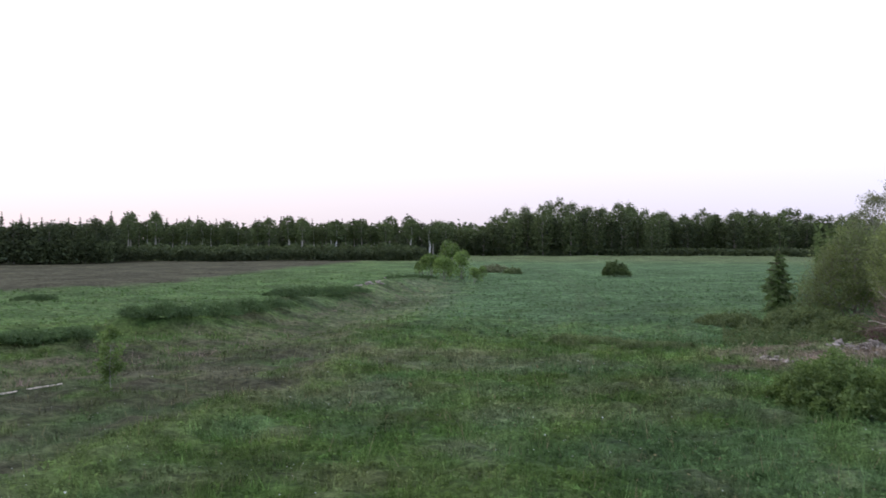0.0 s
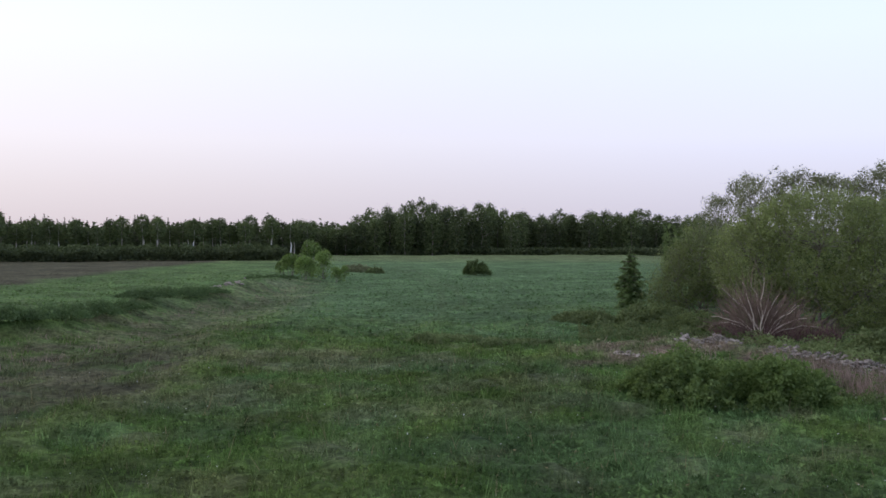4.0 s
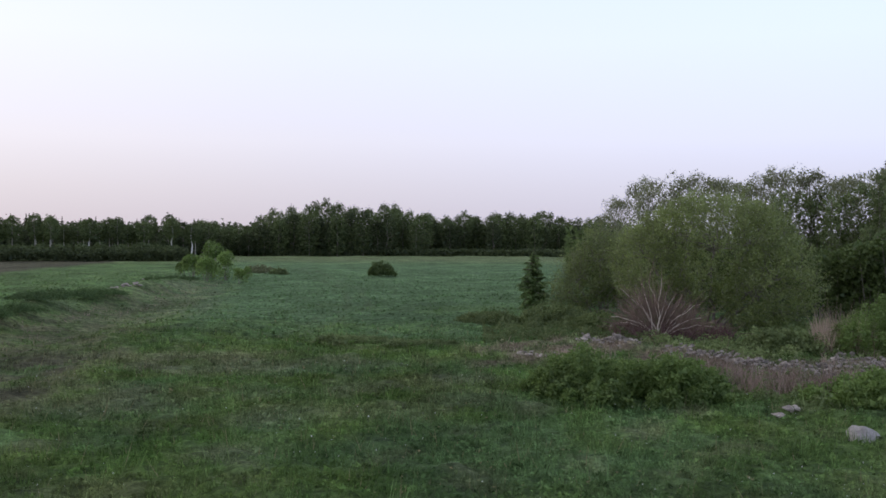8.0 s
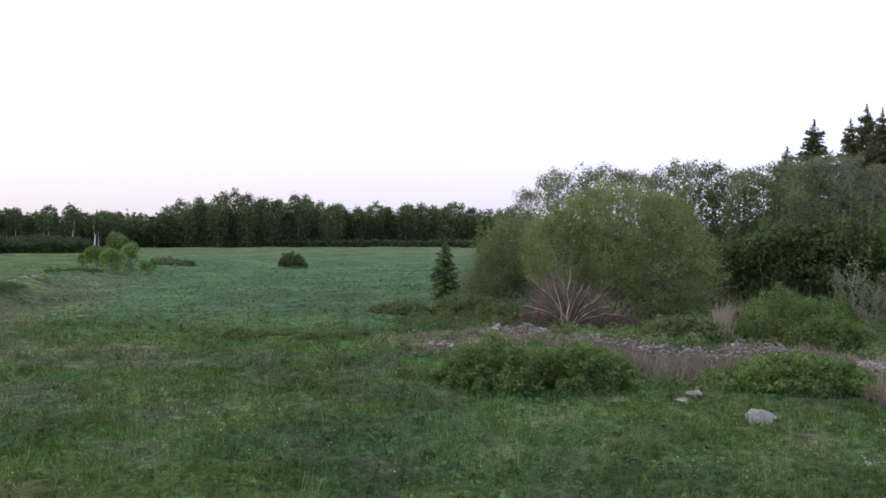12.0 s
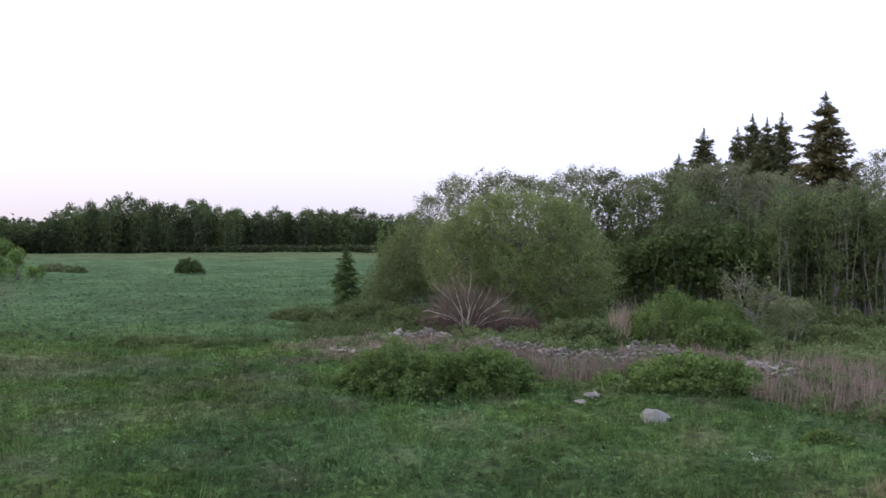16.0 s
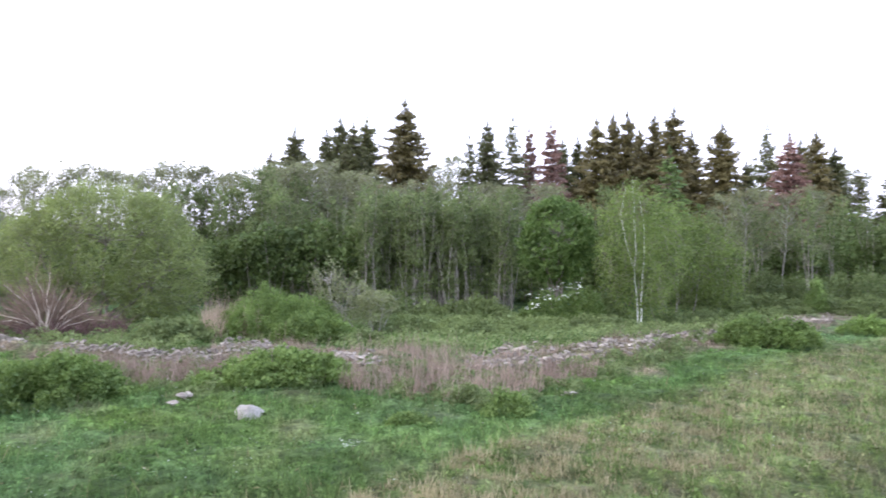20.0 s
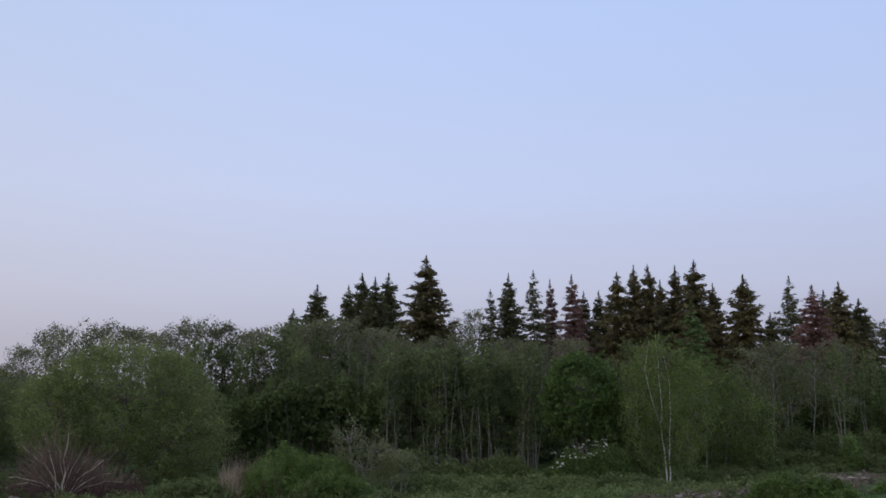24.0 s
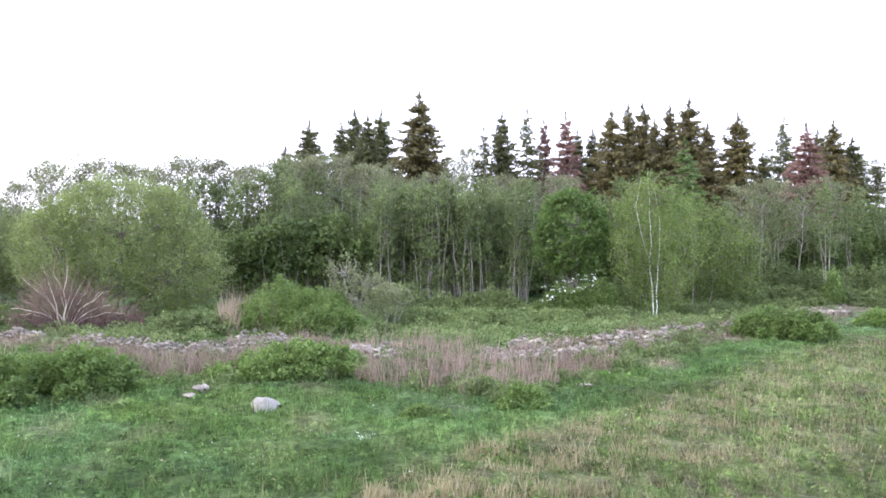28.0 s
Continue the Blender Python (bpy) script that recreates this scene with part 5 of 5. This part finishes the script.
dead_red = [spruce("spruce_tree", "dead reddish-brown spruce among green ones", 16.0, 4.8, M_SPRUCE_DEAD, M_BARK, 0.12, 42, 13, 0.9, 0.38, "tall spruces", 0.24)]
SPRUCES = (
    # heading, elevation of the top, kind, distance beyond the usual, breadth
    (39.4, 4.72, old[0:1], 0, 0.8), (40.8, 6.18, old[0:1], 0, 0.9), (42.7, 6.23, old[1:2], 2, 0.8), (43.5, 6.97, old[0:1], 4, 0.8), (44.3, 6.71, old[1:2], 0, 0.85),
    (45.1, 6.99, old[0:1], 2, 0.85), (47.4, 8.0, old[2:3], -3, 1.05), (51.3, 5.91, gaunt, 4, 0.8), (52.4, 6.87, old[1:2], 0, 0.75), (53.9, 7.03, gaunt, 2, 0.95),
    (54.9, 6.51, dead_red, 5, 0.6), (56.2, 6.73, dead_red, -1, 0.8), (56.9, 5.75, old[1:2], 4, 0.65), (57.8, 5.7, old[1:2], 6, 0.7), (58.9, 6.84, old[2:3], 0, 0.85),
    (59.9, 7.18, old[3:4], 2, 0.7), (60.7, 7.22, old[2:3], 0, 0.75), (61.4, 6.2, old[3:4], 4, 0.7), (62.3, 7.01, old[3:4], 3, 0.75), (63.4, 7.33, old[2:3], 0, 0.95),
    (64.4, 5.9, old[3:4], 3, 0.7), (66.1, 6.39, old[3:4], 0, 1.0), (67.5, 4.2, old[0:1], 6, 0.55), (68.6, 6.24, gaunt, 0, 0.95), (69.8, 5.56, dead_red, -8, 1.0), (70.4, 5.34, old[0:1], 5, 0.7),
    (71.2, 5.85, old[3:4], 0, 0.85), (72.2, 4.84, old[0:1], 2, 0.75), (73.4, 3.6, gaunt, 4, 0.8), (75.5, 4.6, old[0:1], 4, 0.8))
for az, el, kind, extra, breadth in SPRUCES:
    dist = SPRUCE_DIST + extra
    s = (EYE_HEIGHT + dist * math.tan(radians(el + 0.12))) / 15.9
    plant(kind, az, dist, None, (breadth * 0.82, breadth * 0.82, s))

# ---- the bush island and the small trees of the field ----
island = [broadleaf("island_bush", "green leafy bush of the island in the field", h, 1.5, 0.1, 1500, 0.16, M_BARK, M_NETTLE, 0.07, 30, 4, "dome", 0, 0.35, 0.03, "bushes of the island") for h in (4.2, 3.2)]
for az, dist, s in ((-0.8, 120, 1.0), (0.0, 114, 0.95), (1.15, 116, 0.9), (1.9, 111, 0.6), (0.4, 122, 1.15), (-1.3, 124, 0.65), (2.4, 118, 0.4)):
    plant(island, az, dist, None, s)
sapling = broadleaf("sapling", "slender yellow-green birch sapling beside the ditch", 2.2, 0.42, 0.06, 1700, 0.065, M_PALE_BARK, M_NETTLE, 0.02, 20, 1, "egg", 0, 0.09, 0.02)
place(sapling, -19.4, 32.8, 0)
x0, y0 = at(-25.4, 33.4)
x1, y1 = at(-22.0, 34.6)
pole = tagged(new("pole", mesh_data("pole", *tube(bent((x0, y0, ground_at(x0, y0) + 0.06), (x1, y1, ground_at(x1, y1) + 0.06), 0, 0.003, 6), np.linspace(0.035, 0.03, 6), 6), M_DEAD_WOOD, True)),
              "pale bare pole lying in the dry ditch grass", "pole")

# ---- the far woods ----
far_leafy = [broadleaf("forest_tree", "leafy green tree at the edge of the far woods", h, 2.7, 0.02, 1900, 0.30, M_BARK, M_FAR_LEAF, 0.13, 20, 1, "egg", 0, 0.5, 0.015, "trees of the far woods", 0, 0.3, (0.2, 0.6), None, 0.85) for h in (13.0, 12.0, 14.0)]
far_birch = [broadleaf("forest_birch", "tall birch with a bare white trunk before the far woods", h, 1.7, 0.5, 1300, 0.25, m, M_FAR_LEAF, 0.15, 16, 1, "egg", 0, 0.5, 0.015, "birches of the far woods", 1, 0.3, (0.3, 0.8), M_BARK, 0.85) for h, m in ((10.5, M_BIRCH_BARK), (11.5, M_PALE_BARK), (10.9, M_PALE_BARK))]
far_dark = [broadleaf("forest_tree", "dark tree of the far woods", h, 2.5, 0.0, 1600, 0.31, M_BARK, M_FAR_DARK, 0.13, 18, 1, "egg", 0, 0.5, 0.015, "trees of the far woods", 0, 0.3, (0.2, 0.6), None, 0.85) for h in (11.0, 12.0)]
far_spruce = [spruce("forest_spruce", "dark pointed spruce of the far woods", 12.0, 1.9, M_FAR_DARK, M_DARK_BARK, 0.05, 20, 7, 1.0, 0.55, "spruces of the far woods", 0.0, 0.98)]
FAR_AZ = (-30, -25.1, -22.2, -20.3, -15.2, -12.9, -10, -8.1, -6.3, -5.3, -4.2, -2.2, -0.1, 0.5, 2.3, 3.3, 5, 7.4, 10.7, 12.3, 14, 15.9, 19.3, 20.2, 23.2, 27)
FAR_EL = (1.4, 1.42, 1.2, 1.5, 1.4, 1.1, 1.2, 1.45, 1.25, 1.45, 1.1, 1.48, 1.2, 0.7, 0.72, 1.35, 1.78, 2.02, 1.95, 1.68, 1.4, 1.55, 1.55, 1.3, 1.15, 1.0)


def far_tree(protos, az, dist, share, own):
    el = float(np.interp(az, FAR_AZ, FAR_EL))
    s = (EYE_HEIGHT + dist * math.tan(radians(el))) * share / own
    w = rng.uniform(0.85, 1.2)
    return plant(protos, az, dist, None, (w, w, s))


for k in range(84):
    az = -0.5 + 25.5 * (k + rng.uniform(0, 1)) / 84
    far_tree(far_leafy if rng.uniform() < 0.6 else far_dark, az, rng.uniform(256, 270) + max(0, az - 8) * 1.5, rng.uniform(0.80, 1.03), 13)
for k in range(50):
    az = -0.5 + 25.5 * (k + rng.uniform(0, 1)) / 50
    far_tree(far_leafy, az, rng.uniform(285, 300) + max(0, az - 8) * 1.5, rng.uniform(0.93, 1.09), 13)
for k in range(46):
    az = -19.5 + 19.5 * (k + rng.uniform(0, 1)) / 46
    far_tree(far_birch, az + rng.normal(0, 0.3), rng.uniform(220, 232), rng.uniform(0.74, 1.02), 11)
for k in range(60):
    az = -29 + 29 * (k + rng.uniform(0, 1)) / 60
    far_tree(far_dark if rng.uniform() < 0.40 else far_spruce, az, rng.uniform(245, 262), rng.uniform(0.82, 1.02), 11.9)
for k in range(26):
    az = -29 + 10 * (k + rng.uniform(0, 1)) / 26
    far_tree(far_dark, az, rng.uniform(192, 204), rng.uniform(0.72, 0.9), 11.7)


def hedge_row(name, label, az0, az1, dist, deep, tall, count, leaf, mat):
    """A long belt of leaves past counting: low bushes, and dark backing behind trunks."""
    a = rng.uniform(az0, az1, count)
    r = dist + rng.uniform(0, deep, count)
    x, y = r * np.sin(np.radians(a)), r * np.cos(np.radians(a))
    roof = tall * (0.85 + 0.18 * waves(x, y, 7, 61) + 0.1 * waves(x, y, 3, 62))
    z = height(x, y) + roof * rng.uniform(0.0, 1, count) ** 0.6
    tagged(new(name, mesh_data(name, *leaf_quads(np.stack([x, y, z], 1), leaf, 0.3, 1.3, plain=True), mat)), label, "hedge", kind="stuff")


hedge_row("hedge", "dark clipped-looking belt of bushes at the field's end", -19.6, -1.0, 204, 5, 2.6, 26000, 0.28, M_FAR_DARK)
hedge_row("young_growth", "light green young growth behind the dark hedge", -19.8, -1.5, 210, 6, 3.4, 24000, 0.34, M_FAR_LEAF)
hedge_row("dark_thicket", "dark thicket at the corner of the field", -30, -19.2, 190, 10, 5.0, 40000, 0.28, M_FAR_DARK)
# added dark filler under the crowns, which reach the ground by themselves
hedge_row("undergrowth", "low dark belt of leaves added at the foot of the far woods", -1.5, 26, 258, 8, 2.0, 20000, 0.42, M_FAR_DARK)
# dark filler behind the rows of trees; its colour stands for their shade
hedge_row("deep_woods", "backing belt of dark leaves standing in for shade between far trunks", -30, 26, 305, 25, 9.0, 50000, 0.8, M_FAR_DARK)
# shade behind the trunks, put into a backing belt of dark leaves
hedge_row("grove_depth", "belt of dark leaves standing in for shade between the grove's trunks", 21.5, 81, 77, 7, 6.2, 34000, 0.3, M_DARK_SHADE_LEAF)
hedge_row("grove_undergrowth", "dark undergrowth inside the grove", 36, 57, 62, 14, 3.6, 22000, 0.15, M_BRUSH)

# ---- small flowers of the meadow ----
fl = []
for k in range(9):
    x, y = at(44.2 + rng.normal(0, 0.28), 21.2 + rng.normal(0, 0.16))
    fl.append(leaf_quads(np.array([x, y, ground_at(x, y) + 0.22]) + rng.normal(0, 0.06, (6, 3)) * (1, 1, 0.5), 0.028, 0.8, 1.0))
tagged(new("white_flowers", mesh_data("white_flowers", *join(fl), M_WHITE_FLOWER)), "cluster of small white meadow flowers", "flowers", kind="stuff")
n = 3000
a, r = np.radians(rng.uniform(-27, 77, n)), np.sqrt(rng.uniform(17 ** 2, 36 ** 2, n))
x, y = r * np.sin(a), r * np.cos(a)
ok = waves(x, y, 7, 71) > rng.uniform(-0.4, 1.2, n)
c = np.stack([x, y, height(x, y) + rng.uniform(0.12, 0.28, n)], 1)[ok]
tagged(new("flower_heads", mesh_data("flower_heads", *leaf_quads(c, 0.024, 0.7, 1.0), M_WHITE_FLOWER)), "scattered pale flower and seed heads", "flowers", kind="stuff")

for protos in (alder, thin_tree, dark_bush, old, gaunt, dead_red, island, far_leafy, far_birch, far_dark, far_spruce):
    finish(protos)
